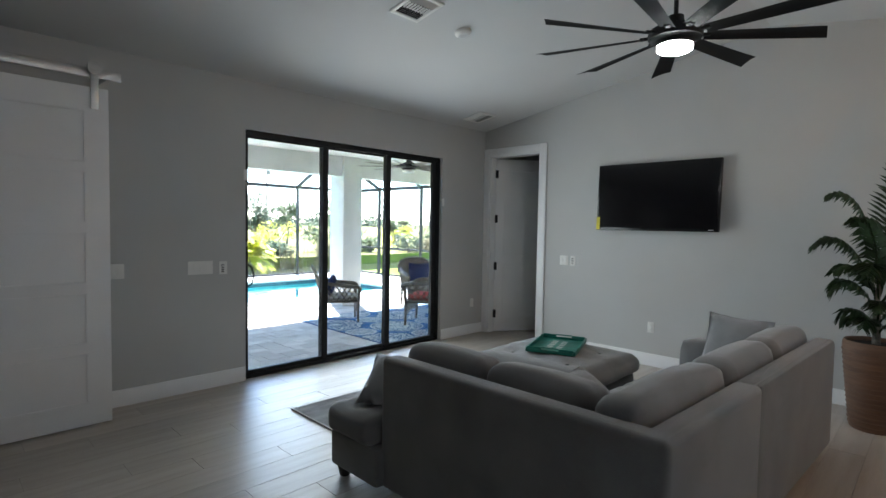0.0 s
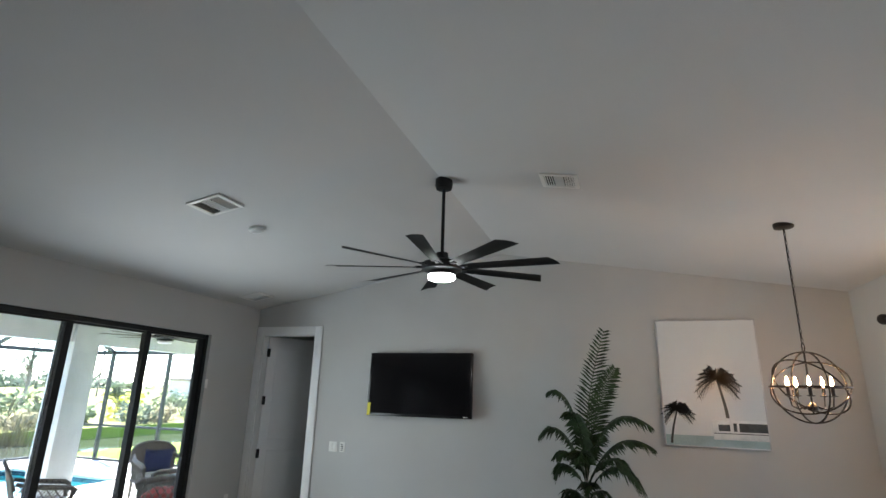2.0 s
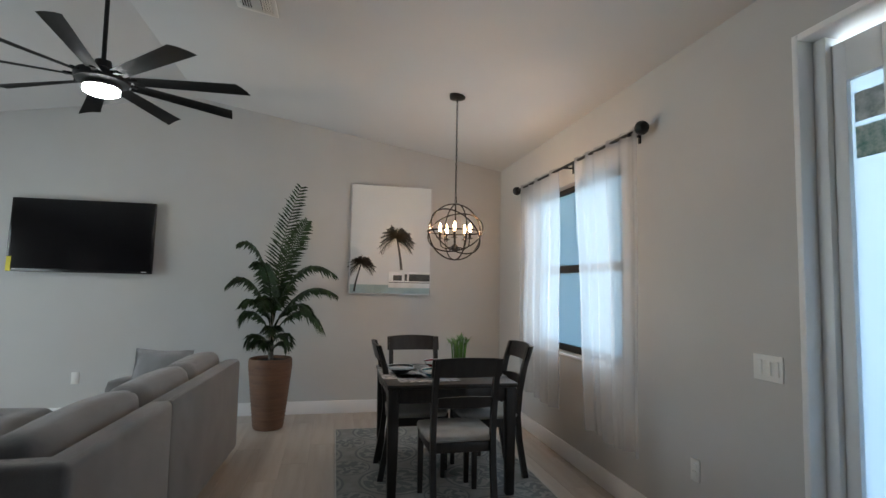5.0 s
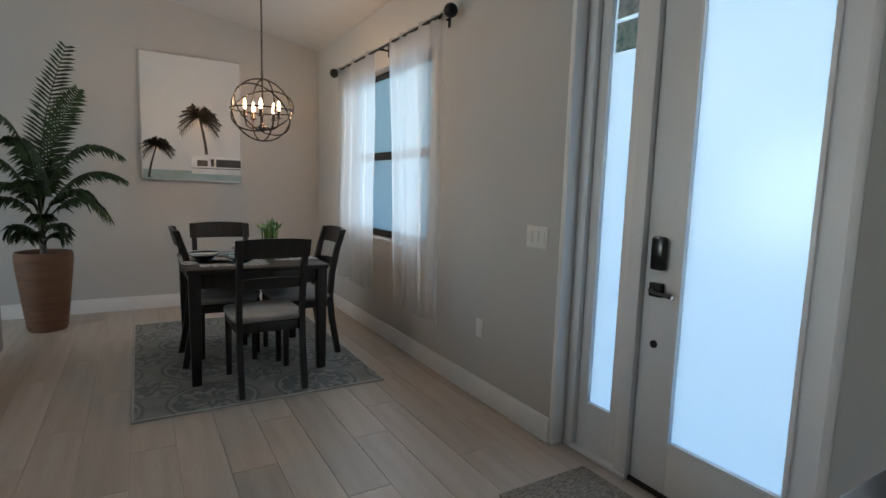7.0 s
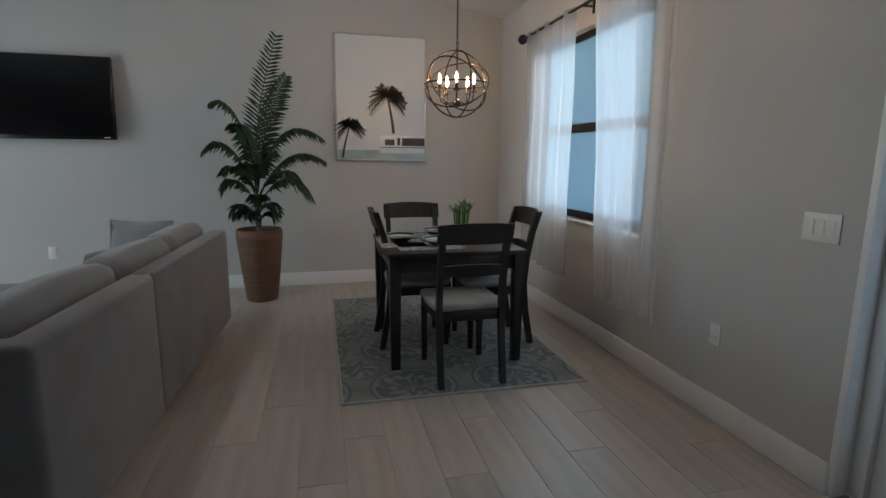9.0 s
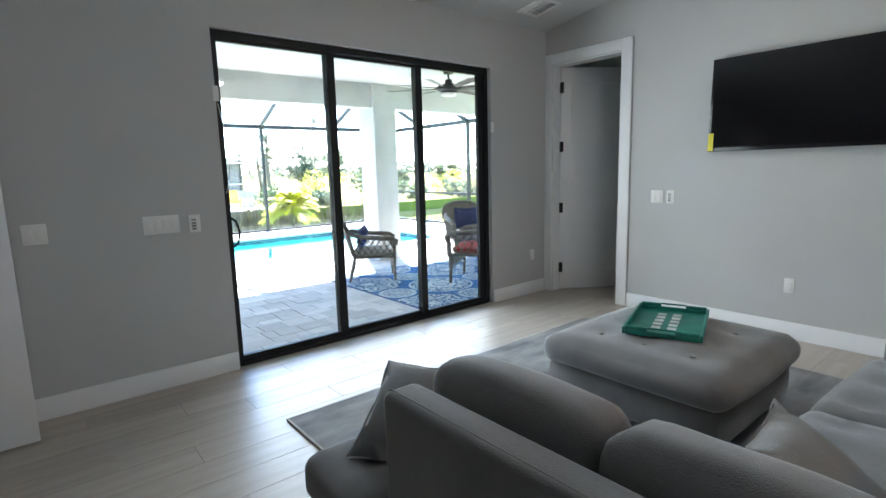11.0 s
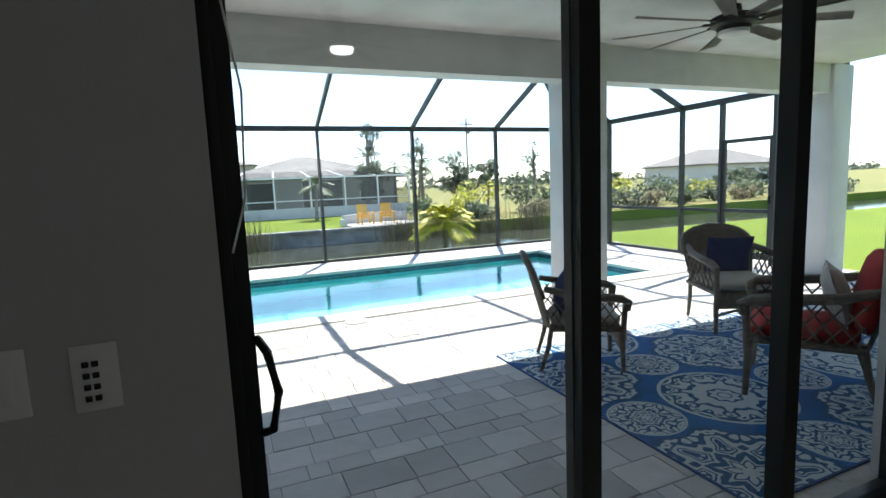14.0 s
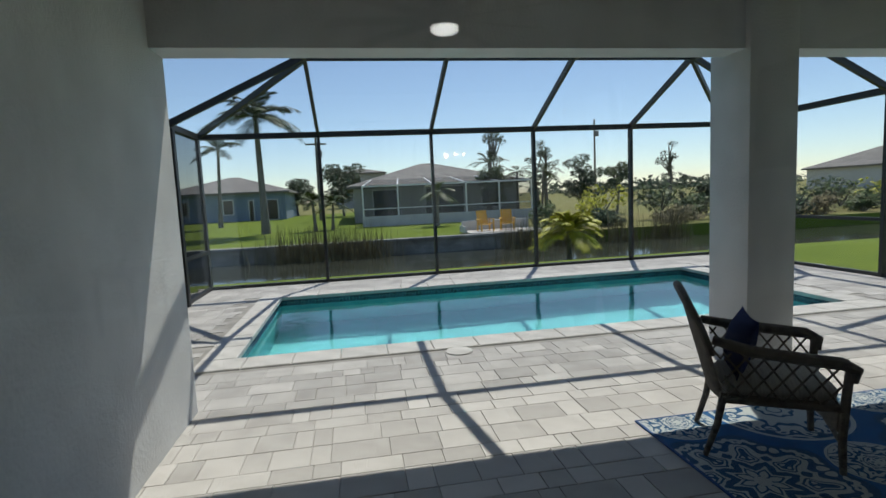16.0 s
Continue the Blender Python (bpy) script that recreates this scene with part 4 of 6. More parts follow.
# the long module stands a few degrees out of square with the chaise module
skew = Matrix(((1, 0, 0, 0), (-0.05, 1, 0, 0.05 * SXA), (0, 0, 1, 0), (0, 0, 0, 1)))
for ob in sofa.children:
    ob.data.transform(skew)


def throw_pillow(m, w, h, t, material, label, seed):
    p = thing("throw_pillow", m, label, "pillow", "throw pillows")
    bm = bmesh.new()
    bmesh.ops.create_cube(bm, size=2)
    bmesh.ops.subdivide_edges(bm, edges=bm.edges[:], cuts=8, use_grid_fill=True)
    for v in bm.verts:
        u, k, q = v.co.x, v.co.z, v.co.y
        fat = max(0.0, (1 - u * u) * (1 - k * k)) ** 0.45
        pinch = 1 - 0.07 * (1 - abs(u) ** 2) * abs(k) - 0.07 * (1 - abs(k) ** 2) * abs(u)
        v.co = Vector((u * w / 2 * pinch, q * t / 2 * fat, h / 2 + k * h / 2 * pinch)) + noise.noise_vector(v.co * 2 + Vector((seed, 0, 0))) * 0.008
    part("cover", bm, material, p, smooth=180)


throw_pillow(pose(5.08, SYA + 0.42, 0.45, 16, 0, 73), 0.46, 0.45, 0.16, PILLOW, "plain grey throw pillow leaning on the sofa arm", 1)
throw_pillow(pose(3.52, SYA + 0.44, 0.455, -52, 3, 6), 0.52, 0.44, 0.16, SOFA, "dark grey throw pillow slumped in the sofa corner", 2)
throw_pillow(pose(3.02, 2.36, 0.44, -58, 0, -60), 0.40, 0.40, 0.15, PILLOW, "grey throw pillow on the chaise end", 3)

# ---- ottoman and tray ----
ott = thing("ottoman", (4.95, 2.45, 0), "large square grey tufted ottoman with rounded corners", "ottoman")
part("body", cushion(-0.50, -0.50, 0.05, 0.50, 0.50, 0.30, 0.09, 0.01, 8, 4), SOFA, ott)
bm = cushion(-0.52, -0.52, 0.25, 0.52, 0.52, 0.42, 0.08, 0.03, 16, 5, 0.004)
tufts = [(-0.26 + 0.26 * i, -0.26 + 0.26 * j) for i in range(3) for j in range(3)]
for v in bm.verts:
    if v.co.z > 0.33:
        v.co.z -= sum(0.03 * math.exp(-((v.co.x - a) ** 2 + (v.co.y - b) ** 2) / 0.004) for a, b in tufts)
part("cushion_top", bm, SOFA, ott, smooth=180)
for a, b in tufts:
    part("tuft_button", lathe([(0.004, 0), (0.016, 0.003), (0.012, 0.01), (0.002, 0.012)], 10, at=(a, b, 0.413)), SOFA, ott)
for x in (-0.4, 0.4):
    for y in (-0.4, 0.4):
        part("foot", lathe([(0.025, 0), (0.04, 0.06)], 10, at=(x, y, 0)), BLACKWOOD, ott)
tray = thing("serving_tray", pose(5.04, 2.50, 0.448, 0, 0, 20) @ Matrix.Diagonal((1.22, 1.2, 0.75, 1)), "teal painted wooden tray with handles and pale lettering blocks", "tray")
part("bottom", boxes((-0.23, -0.16, 0, 0.23, 0.16, 0.01), bev=0.002), TEAL, tray)
for b in ((-0.24, -0.17, 0, 0.24, -0.158, 0.05), (-0.24, 0.158, 0, 0.24, 0.17, 0.05)):
    part("side", boxes(b, bev=0.003), TEAL, tray)
for s in (-1, 1):
    x = 0.235 * s
    part("end", boxes((x - 0.006, -0.157, 0, x + 0.006, 0.157, 0.035), (x - 0.006, -0.157, 0.035, x + 0.006, -0.06, 0.062), (x - 0.006, 0.06, 0.035, x + 0.006, 0.157, 0.062), (x - 0.006, -0.06, 0.055, x + 0.006, 0.06, 0.066), bev=0.002), TEAL, tray)
part("lettering", boxes(*[(-0.12 + 0.06 * (i % 5), 0.02 - 0.07 * (i // 5), 0.010, -0.085 + 0.06 * (i % 5), 0.06 - 0.07 * (i // 5), 0.0125) for i in range(10)]), WHITEDISH, tray, "pale painted marks")

# ---- rugs inside ----
def rug(name, x0, y0, x1, y1, z, material, label, edge=RUGEDGE, t=0.012):
    r = thing(name, ((x0 + x1) / 2, (y0 + y1) / 2, z), label, "rug")
    w, h = (x1 - x0) / 2, (y1 - y0) / 2
    bm = bmesh.new()
    bmesh.ops.create_grid(bm, x_segments=40, y_segments=30, size=1, matrix=Matrix.Diagonal((w - 0.012, h - 0.012, 1, 1)))
    for v in bm.verts:
        v.co.z = t + noise.noise(v.co * 1.7) * 0.002
    part("weave", bm, material, r, smooth=180)
    e = 0.014
    part("binding", boxes((-w, -h, 0, w, -h + e, t + 0.001), (-w, h - e, 0, w, h, t + 0.001), (-w, -h + e, 0, -w + e, h - e, t + 0.001), (w - e, -h + e, 0, w, h - e, t + 0.001), bev=0.003), edge, r)
    return r


rug("area_rug", 3.2, 1.55, 6.05, 3.77, 0.0, RUGLIVING, "grey and cream abstract area rug under the ottoman")
rug("dining_rug", 3.87, -1.64, 6.02, -0.17, 0.0, RUGGREY, "grey-green medallion rug under the dining table")
dm = rug("door_mat", 1.60, -2.03, 2.43, -1.53, 0.0, JUTE, "grey and brown woven doormat inside the front door", JUTE, 0.012)

# ---- dining table and chairs ----
table = thing("dining_table", (4.68, -0.925, 0.012), "square black-stained wooden dining table", "table")
TH = 0.445
part("tabletop", boxes((-TH, -TH, 0.715, TH, TH, 0.745), bev=0.006), BLACKWOOD, table)
for b in ((-TH + 0.05, -TH + 0.03, 0.62, TH - 0.05, -TH + 0.055, 0.715), (-TH + 0.05, TH - 0.055, 0.62, TH - 0.05, TH - 0.03, 0.715), (-TH + 0.03, -TH + 0.05, 0.62, -TH + 0.055, TH - 0.05, 0.715), (TH - 0.055, -TH + 0.05, 0.62, TH - 0.03, TH - 0.05, 0.715)):
    part("apron", boxes(b, bev=0.003), BLACKWOOD, table)


def taper_leg(x, y, z1, a, b):
    bm = boxes((x - a, y - a, 0, x + a, y + a, z1), bev=0.004)
    for v in bm.verts:
        if v.co.z < 0.3 * z1:
            v.co.x, v.co.y = x + (v.co.x - x) * b / a, y + (v.co.y - y) * b / a
    return bm


for x in (-1, 1):
    for y in (-1, 1):
        part("leg", taper_leg(x * (TH - 0.045), y * (TH - 0.045), 0.715, 0.036, 0.028), BLACKWOOD, table)


def dining_chair():
    """Faces +x: the back stands at -x."""
    ch = thing("dining_chair", (0, 0, 0), "black wooden ladder-back dining chair with a grey upholstered seat", "chair", "chairs round the dining table")
    part("seat", cushion(-0.2, -0.215, 0.43, 0.22, 0.215, 0.485, 0.026, 0.014, 8, 1, 0.002), SEATFAB, ch, "light grey upholstered seat")
    part("seat_frame", boxes((-0.2, -0.205, 0.375, 0.2, -0.18, 0.435), (-0.2, 0.18, 0.375, 0.2, 0.205, 0.435), (0.175, -0.18, 0.375, 0.2, 0.18, 0.435), (-0.2, -0.18, 0.375, -0.175, 0.18, 0.435), bev=0.003), BLACKWOOD, ch)
    for y in (-0.19, 0.19):
        part("leg", taper_leg(0.19, y, 0.43, 0.02, 0.016), BLACKWOOD, ch)
        pts = [(-0.265, y, 0), (-0.215, y, 0.28), (-0.2, y, 0.45), (-0.215, y, 0.62), (-0.25, y, 0.8), (-0.3, y, 0.955)]
        bm = bmesh.new()
        rings = [[bm.verts.new((px + sx * 0.02, y + sy * 0.017, pz)) for sx, sy in ((-1, -1), (1, -1), (1, 1), (-1, 1))] for px, _, pz in pts]
        for A, C in zip(rings, rings[1:]):
            for k in range(4):
                bm.faces.new((A[k], A[(k + 1) % 4], C[(k + 1) % 4], C[k]))
        bm.faces.new(rings[0][::-1]), bm.faces.new(rings[-1])
        part("back_post", bm, BLACKWOOD, ch, smooth=25)
    for name, z0, z1, x, over in (("top_rail", 0.845, 0.955, -0.285, 0.03), ("cross_rail", 0.655, 0.715, -0.236, -0.02)):
        bm = bmesh.new()
        rows = []
        for k in range(13):
            u = -1 + k / 6
            bx = x - 0.03 * (1 - u * u)
            w = 0.19 + over
            lift = 0.012 * (1 - u * u)
            tilt = 0.02 if name == "top_rail" else 0.008
            rows.append([bm.verts.new(p) for p in ((bx + 0.009 + tilt, u * w, z0), (bx + 0.009 - tilt * 0.6, u * w, z1 + lift), (bx - 0.009 - tilt * 0.6, u * w, z1 + lift), (bx - 0.009 + tilt, u * w, z0))])
        for A, C in zip(rows, rows[1:]):
            for k in range(4):
                bm.faces.new((A[k], C[k], C[(k + 1) % 4], A[(k + 1) % 4]))
        bm.faces.new(rows[0]), bm.faces.new(rows[-1][::-1])
        bmesh.ops.recalc_face_normals(bm, faces=bm.faces)
        part(name, bm, BLACKWOOD, ch, smooth=40)
    return ch


chair0 = dining_chair()
chair0.matrix_world = pose(4.205, -0.925, 0.013, 0, 0, 1)
for m in (pose(4.98, -0.80, 0.013, 0, 0, 180), pose(4.83, -0.75, 0.013, 0, 0, -90), pose(4.72, -1.27, 0.013, 0, 0, 92)):
    copy_thing(chair0, m)


def bowl(x, y, z, material, r, label):
    b = thing("bowl", (x, y, z), label, "bowl", "bowls on the dining table")
    part("shell", lathe([(r * 0.45, 0), (r * 0.5, 0.004), (r * 0.85, 0.03), (r, 0.052), (r * 0.95, 0.052), (r * 0.8, 0.032), (r * 0.3, 0.012)], 28), material, b)
    part("rim_band", lathe([(r * 0.9, 0.036), (r * 1.005, 0.0525), (r * 0.985, 0.055), (r * 0.88, 0.04)], 28), WHITEDISH, b, "pale patterned inner band")


TZ = 0.757
for i, (x, y, a) in enumerate(((4.47, -0.78, 0), (4.66, -0.62, 90), (4.9, -0.93, 0), (4.68, -1.22, 90))):
    pm = thing("placemat", pose(x, y, TZ + 0.001, 0, 0, a), "black and cream patterned cloth placemat on the table", "placemat", "placemats on the dining table")
    part("cloth", boxes((-0.15, -0.21, 0, 0.15, 0.21, 0.004), bev=0.001), MATFAB, pm)
bowl(4.66, -0.62, TZ + 0.006, BOWLDARK, 0.10, "dark glazed bowl with a pale rim on a placemat")
bowl(4.9, -0.93, TZ + 0.006, BOWLRED, 0.10, "dark red glazed bowl with a pale rim on a placemat")
bowl(4.47, -0.84, TZ + 0.006, mat("teal_glazed_ceramic", (0.012, 0.07, 0.08), 0.2, bump=0), 0.10, "dark teal glazed bowl with a pale rim on a placemat")
bowl(4.68, -1.22, TZ + 0.006, mat("blush_glazed_ceramic", (0.55, 0.46, 0.42), 0.2, bump=0), 0.10, "pale blush glazed bowl on a placemat")
bam = thing("bamboo_plant", (4.84, -1.10, TZ), "small potted lucky bamboo with green leaves on the table", "plant")
part("planter", boxes((-0.07, -0.18, 0, 0.07, 0.18, 0.055), bev=0.006), BLACKWOOD, bam, "long dark wooden planter box")
GREENSTALK = mat("bamboo_green", (0.09, 0.20, 0.03), 0.45, var=0.25, scale=8, bump=0)
rng = random.Random(4)
for k in range(12):
    a, r = k * 0.53, 0.022 + 0.024 * (k % 2)
    h = rng.uniform(0.12, 0.19)
    part("stalk", tube([(r * math.cos(a), r * math.sin(a), 0.05), (r * 1.3 * math.cos(a), r * 1.3 * math.sin(a), 0.05 + h)], 0.006, 7), GREENSTALK, bam)
    bm = bmesh.new()
    for j in range(9):
        b = rng.uniform(0, 6.28)
        p = Vector((r * 1.3 * math.cos(a), r * 1.3 * math.sin(a), 0.05 + h - rng.uniform(0, 0.03)))
        q = p + Vector((math.cos(b) * 0.055, math.sin(b) * 0.055, rng.uniform(0.0, 0.06)))
        s = Vector((-math.sin(b), math.cos(b), 0)) * 0.007
        bm.faces.new([bm.verts.new(c) for c in (p, p.lerp(q, 0.5) + s, q, p.lerp(q, 0.5) - s)])
    part("leaf_tuft", bm, GREENSTALK, bam, smooth=0)

# ---- pendant lamp ----
pen = thing("pendant_lamp", (4.87, -1.06, 0), "bronze orb chandelier with candle bulbs hanging on a chain", "pendant lamp")
zc, R = 1.84, 0.225
pz = RIDGE_Z - slope * (RIDGE_Y + 1.06)
part("canopy", lathe([(0.02, pz - 0.03), (0.062, pz - 0.022), (0.066, pz - 0.005), (0.066, pz + 0.02)], 24), BRONZE, pen)
z = zc + R + 0.06
k = 0
chain = bmesh.new()
while z < pz - 0.03:
    d = Vector((1, 0, 0)) if k % 2 else Vector((0, 1, 0))
    tube([Vector((0, 0, z + 0.018)) + d * 0.007 * math.cos(t * math.pi / 4) * 1.0 + Vector((0, 0, 0.02 * math.sin(t * math.pi / 4))) for t in range(8)], 0.0022, 5, chain, closed=True)
    z += 0.031
    k += 1
part("chain", chain, BRONZE, pen)
part("cord", tube([(0.004, 0.004, zc + R), (0.006, 0.002, (zc + pz) / 2), (0.004, 0.004, pz - 0.02)], 0.0025, 5), BLACKMETAL, pen)
part("top_ring", tube([(0.028 * math.cos(t * math.pi / 8), 0, zc + R + 0.032 + 0.028 * math.sin(t * math.pi / 8)) for t in range(16)], 0.004, 6, closed=True), BRONZE, pen)
for rot in ((0, 0, 0), (90, 0, 10), (90, 0, 100), (48, 0, 35), (-48, 0, 60)):
    m = pose(0, 0, zc, *rot)
    part("hoop", tube([m @ Vector((R * math.cos(t * math.pi / 24), R * math.sin(t * math.pi / 24), 0)) for t in range(48)], 0.0058, 6, closed=True), BRONZE, pen)
part("stem", tube([(0, 0, zc + R), (0, 0, zc - R * 0.72)], 0.006, 8), BRONZE, pen)
part("hub", lathe([(0.008, -0.03), (0.03, -0.02), (0.034, 0), (0.02, 0.02), (0.008, 0.03)], 16, at=(0, 0, zc - 0.125)), BRONZE, pen)
for k in range(5):
    a = radians(72 * k + 20)
    ca, sa = math.cos(a), math.sin(a)
    part("arm", tube([(0.02 * ca, 0.02 * sa, zc - 0.12), (0.08 * ca, 0.08 * sa, zc - 0.14), (0.115 * ca, 0.115 * sa, zc - 0.12), (0.125 * ca, 0.125 * sa, zc - 0.06)], 0.005, 7), BRONZE, pen)
    part("drip_cup", lathe([(0.008, 0), (0.026, 0.006), (0.026, 0.009), (0.01, 0.008)], 14, at=(0.125 * ca, 0.125 * sa, zc - 0.062)), BRONZE, pen)
    part("candle", lathe([(0.011, 0), (0.011, 0.055), (0.006, 0.056)], 12, at=(0.125 * ca, 0.125 * sa, zc - 0.056)), BRONZE, pen)
    part("bulb", lathe([(0.005, 0), (0.0085, 0.012), (0.0105, 0.024), (0.007, 0.042), (0.0015, 0.066)], 12, at=(0.125 * ca, 0.125 * sa, zc)), BULB, pen, "lit flame-shaped bulb")

# ---- ceiling fans ----
def ceiling_fan(x, y, zceil, zhub, radius, phase, blades, body, blade_mat, lit, label):
    f = thing("ceiling_fan", (x, y, 0), label, "ceiling fan", "ceiling fans")
    part("canopy", lathe([(0.02, zceil - 0.09), (0.06, zceil - 0.085), (0.068, zceil - 0.06), (0.068, zceil + 0.03)], 28), body, f)
    part("downrod", tube([(0, 0, zceil - 0.08), (0, 0, zhub + 0.06)], 0.0135, 12), body, f)
    part("motor", lathe([(0.02, zhub + 0.12), (0.045, zhub + 0.115), (0.05, zhub + 0.07), (0.085, zhub + 0.055), (0.145, zhub + 0.035), (0.155, zhub + 0.01), (0.15, zhub - 0.02), (0.11, zhub - 0.035), (0.11, zhub - 0.06), (0.02, zhub - 0.062)], 36), body, f)
    part("diffuser", lathe([(0.02, zhub - 0.058), (0.1, zhub - 0.058), (0.1, zhub - 0.085), (0.075, zhub - 0.098), (0.01, zhub - 0.104)], 32), LAMP if lit else PLASTIC, f, "lit white lamp disc" if lit else "white lamp disc, unlit")
    bm = bmesh.new()
    rows = []
    for i in range(9):
        u = i / 8
        r = 0.17 + u * (radius - 0.17)
        w = 0.045 + 0.022 * u
        tw = radians(-14 + 4 * u)
        row = []
        for s in (-1, -0.3, 0.4, 1):
            row.append(bm.verts.new((r + (0.035 * s if i == 8 else 0), s * w * math.cos(tw), zhub + 0.005 + s * w * math.sin(tw) - 0.012 * (s * s) * 0.6)))
        rows.append(row)
    for A, C in zip(rows, rows[1:]):
        for k in range(3):
            bm.faces.new((A[k], C[k], C[k + 1], A[k + 1]))
    bmesh.ops.solidify(bm, geom=bm.faces[:], thickness=0.007)
    bme = finish(bm, 50)
    bme.materials.append(blade_mat)
    arm = finish(boxes((0.12, -0.016, zhub - 0.004, 0.2, 0.016, zhub + 0.01), bev=0.003), 35)
    arm.materials.append(body)
    for k in range(blades):
        for nm, me in (("blade", bme), ("blade_iron", arm)):
            o = part(nm, me, None, f)
            o.matrix_basis = pose(0, 0, 0, 0, 0, phase + 360 / blades * k)
    return f


ceiling_fan(4.37, 1.335, RIDGE_Z, 2.65, 0.84, 27, 9, BLACKMETAL, BLACKMETAL, True, "large nine-bladed black ceiling fan with a lit lamp")

# ---- ceiling vents, smoke detectors ----
def ceil_z(y):
    return RIDGE_Z - slope * abs(y - RIDGE_Y)


def vent(x, y, yaw, w=0.36, h=0.36):
    """A three-way register: two side banks of blades and a middle bank across."""
    tilt = math.degrees(math.atan(slope)) * (-1 if y > RIDGE_Y else 1)
    v = thing("ceiling_vent", pose(x, y, ceil_z(y), tilt) @ pose(0, 0, 0, 0, 0, yaw), "white three-way louvred air vent in the ceiling", "vent", "ceiling vents")
    f = 0.03
    part("frame", boxes((-w / 2, -h / 2, -0.012, w / 2, -h / 2 + f, 0.004), (-w / 2, h / 2 - f, -0.012, w / 2, h / 2, 0.004), (-w / 2, -h / 2 + f, -0.012, -w / 2 + f, h / 2 - f, 0.004), (w / 2 - f, -h / 2 + f, -0.012, w / 2, h / 2 - f, 0.004), bev=0.003), PLASTIC, v)
    # black sheet painted in for the shade of the open duct between slats
    part("duct_shade", boxes((-w / 2 + f - 0.004, -h / 2 + f - 0.004, -0.003, w / 2 - f + 0.004, h / 2 - f + 0.004, -0.001)), GLOSSBLACK, v)
    a, b, c = w / 2 - f, h / 2 - f, (h / 2 - f) * 0.36
    for s in (-1, 1):
        for k in range(4):
            yy = s * (c + (b - c) * (k + 0.5) / 4)
            part("slat", place(boxes((-a, -0.0065, -0.001, a, 0.0065, 0.001)), pose(0, yy, -0.01, s * 38)), PLASTIC, v)
    for k in range(8):
        xx = -a + 2 * a * (k + 0.5) / 8
        part("slat", place(boxes((-0.007, -c + 0.004, -0.001, 0.007, c - 0.004, 0.001)), pose(xx, 0, -0.01, 0, 32)), PLASTIC, v)


vent(3.765, 2.98, 0, 0.28, 0.305)
vent(4.255, 0.432, 0, 0.235, 0.265)
vent(6.12, 4.38, 90, 0.30, 0.30)
for x, y in ((4.33, 3.035),):
    tilt = math.degrees(math.atan(slope)) * (-1 if y > RIDGE_Y else 1)
    s = thing("smoke_detector", pose(x, y, ceil_z(y), tilt), "round white smoke detector on the ceiling", "smoke detector", "smoke detectors")
    part("case", lathe([(0.01, -0.035), (0.045, -0.034), (0.066, -0.022), (0.07, 0.004)], 28), PLASTIC, s)
    part("grille_ring", lathe([(0.035, -0.0355), (0.04, -0.0365), (0.045, -0.0355)], 28), TRIM, s)

# ---- console table by the entry ----
con = thing("console_table", (0.97, -1.50, 0), "dark wooden console table beside the front door", "console table")
part("tabletop", boxes((-0.225, -0.50, 0.71, 0.225, 0.52, 0.75), bev=0.005), BLACKWOOD, con)
part("apron", boxes((-0.19, -0.46, 0.60, 0.19, 0.48, 0.71), bev=0.004), BLACKWOOD, con)
for x in (-0.18, 0.18):
    for y in (-0.45, 0.47):
        part("leg", taper_leg(x, y, 0.6, 0.025, 0.02), BLACKWOOD, con)
GREENGLAZE = mat("sea_green_glaze", (0.10, 0.30, 0.24), 0.2, var=0.35, scale=25, bump=0.1)
jar = thing("ginger_jar", (1.02, -1.19, 0.75), "small sea-green glazed jar on the console table", "jar")
part("body", lathe([(0.03, 0), (0.045, 0.01), (0.055, 0.04), (0.045, 0.065), (0.04, 0.07)], 24), GREENGLAZE, jar)
part("lid", lathe([(0.042, 0.068), (0.044, 0.075), (0.03, 0.09), (0.008, 0.095), (0.006, 0.105)], 24), GREENGLAZE, jar)
dish = thing("shell_dish", (1.11, -1.15, 0.75), "small white ceramic shell dish on the console table", "dish")
part("shell", lathe([(0.02, 0), (0.03, 0.003), (0.045, 0.03), (0.05, 0.05), (0.044, 0.05), (0.03, 0.015)], 18), WHITEDISH, dish)

# ---- unseen slab before the entry: added so grass bounces no green into the panes ----
tagged(part("porch", boxes((-14, -40.0, -0.2, 16, YE - 0.21, -0.05)), CONCRETE), "unseen grey slab added outside the entry to neutralise the bounced light", "porch", kind="structure")

# ---- lanai and pool deck ----
ZD = -0.03
BY0, BY1, BZ = 7.98, 8.22, 2.345
wall("lanai_ceiling", boxes((2.3, YS + 0.24, 2.70, 10.75, 8.4, 2.85)), STUCCO, "white flat plaster ceiling over the lanai")
wall("lanai_beam", boxes((2.3, BY0, BZ, 10.9, BY1, 2.70)), STUCCO, "white stucco beam along the lanai edge")
# out of view: eave, fascia and flat slab added to stop sun leaking in
wall("roof_eave", boxes((-4, 8.2, 2.62, 11.4, 8.5, 2.85), (-4, 8.3, 2.85, 11.4, 8.4, 3.65), (-4, -3.6, 3.65, 11.4, 8.5, 3.8)), SHINGLE, "unseen flat roof slab and fascia added to keep sunlight out of the house")
wall("lanai_wall", boxes((2.1, YS + 0.24, -0.1, 2.49, BY1, 2.70)), STUCCO, "rough white stucco side wall of the lanai")
COL = [(6.53, 7.93, 6.94, 8.36), (10.60, 7.93, 11.01, 8.36)]
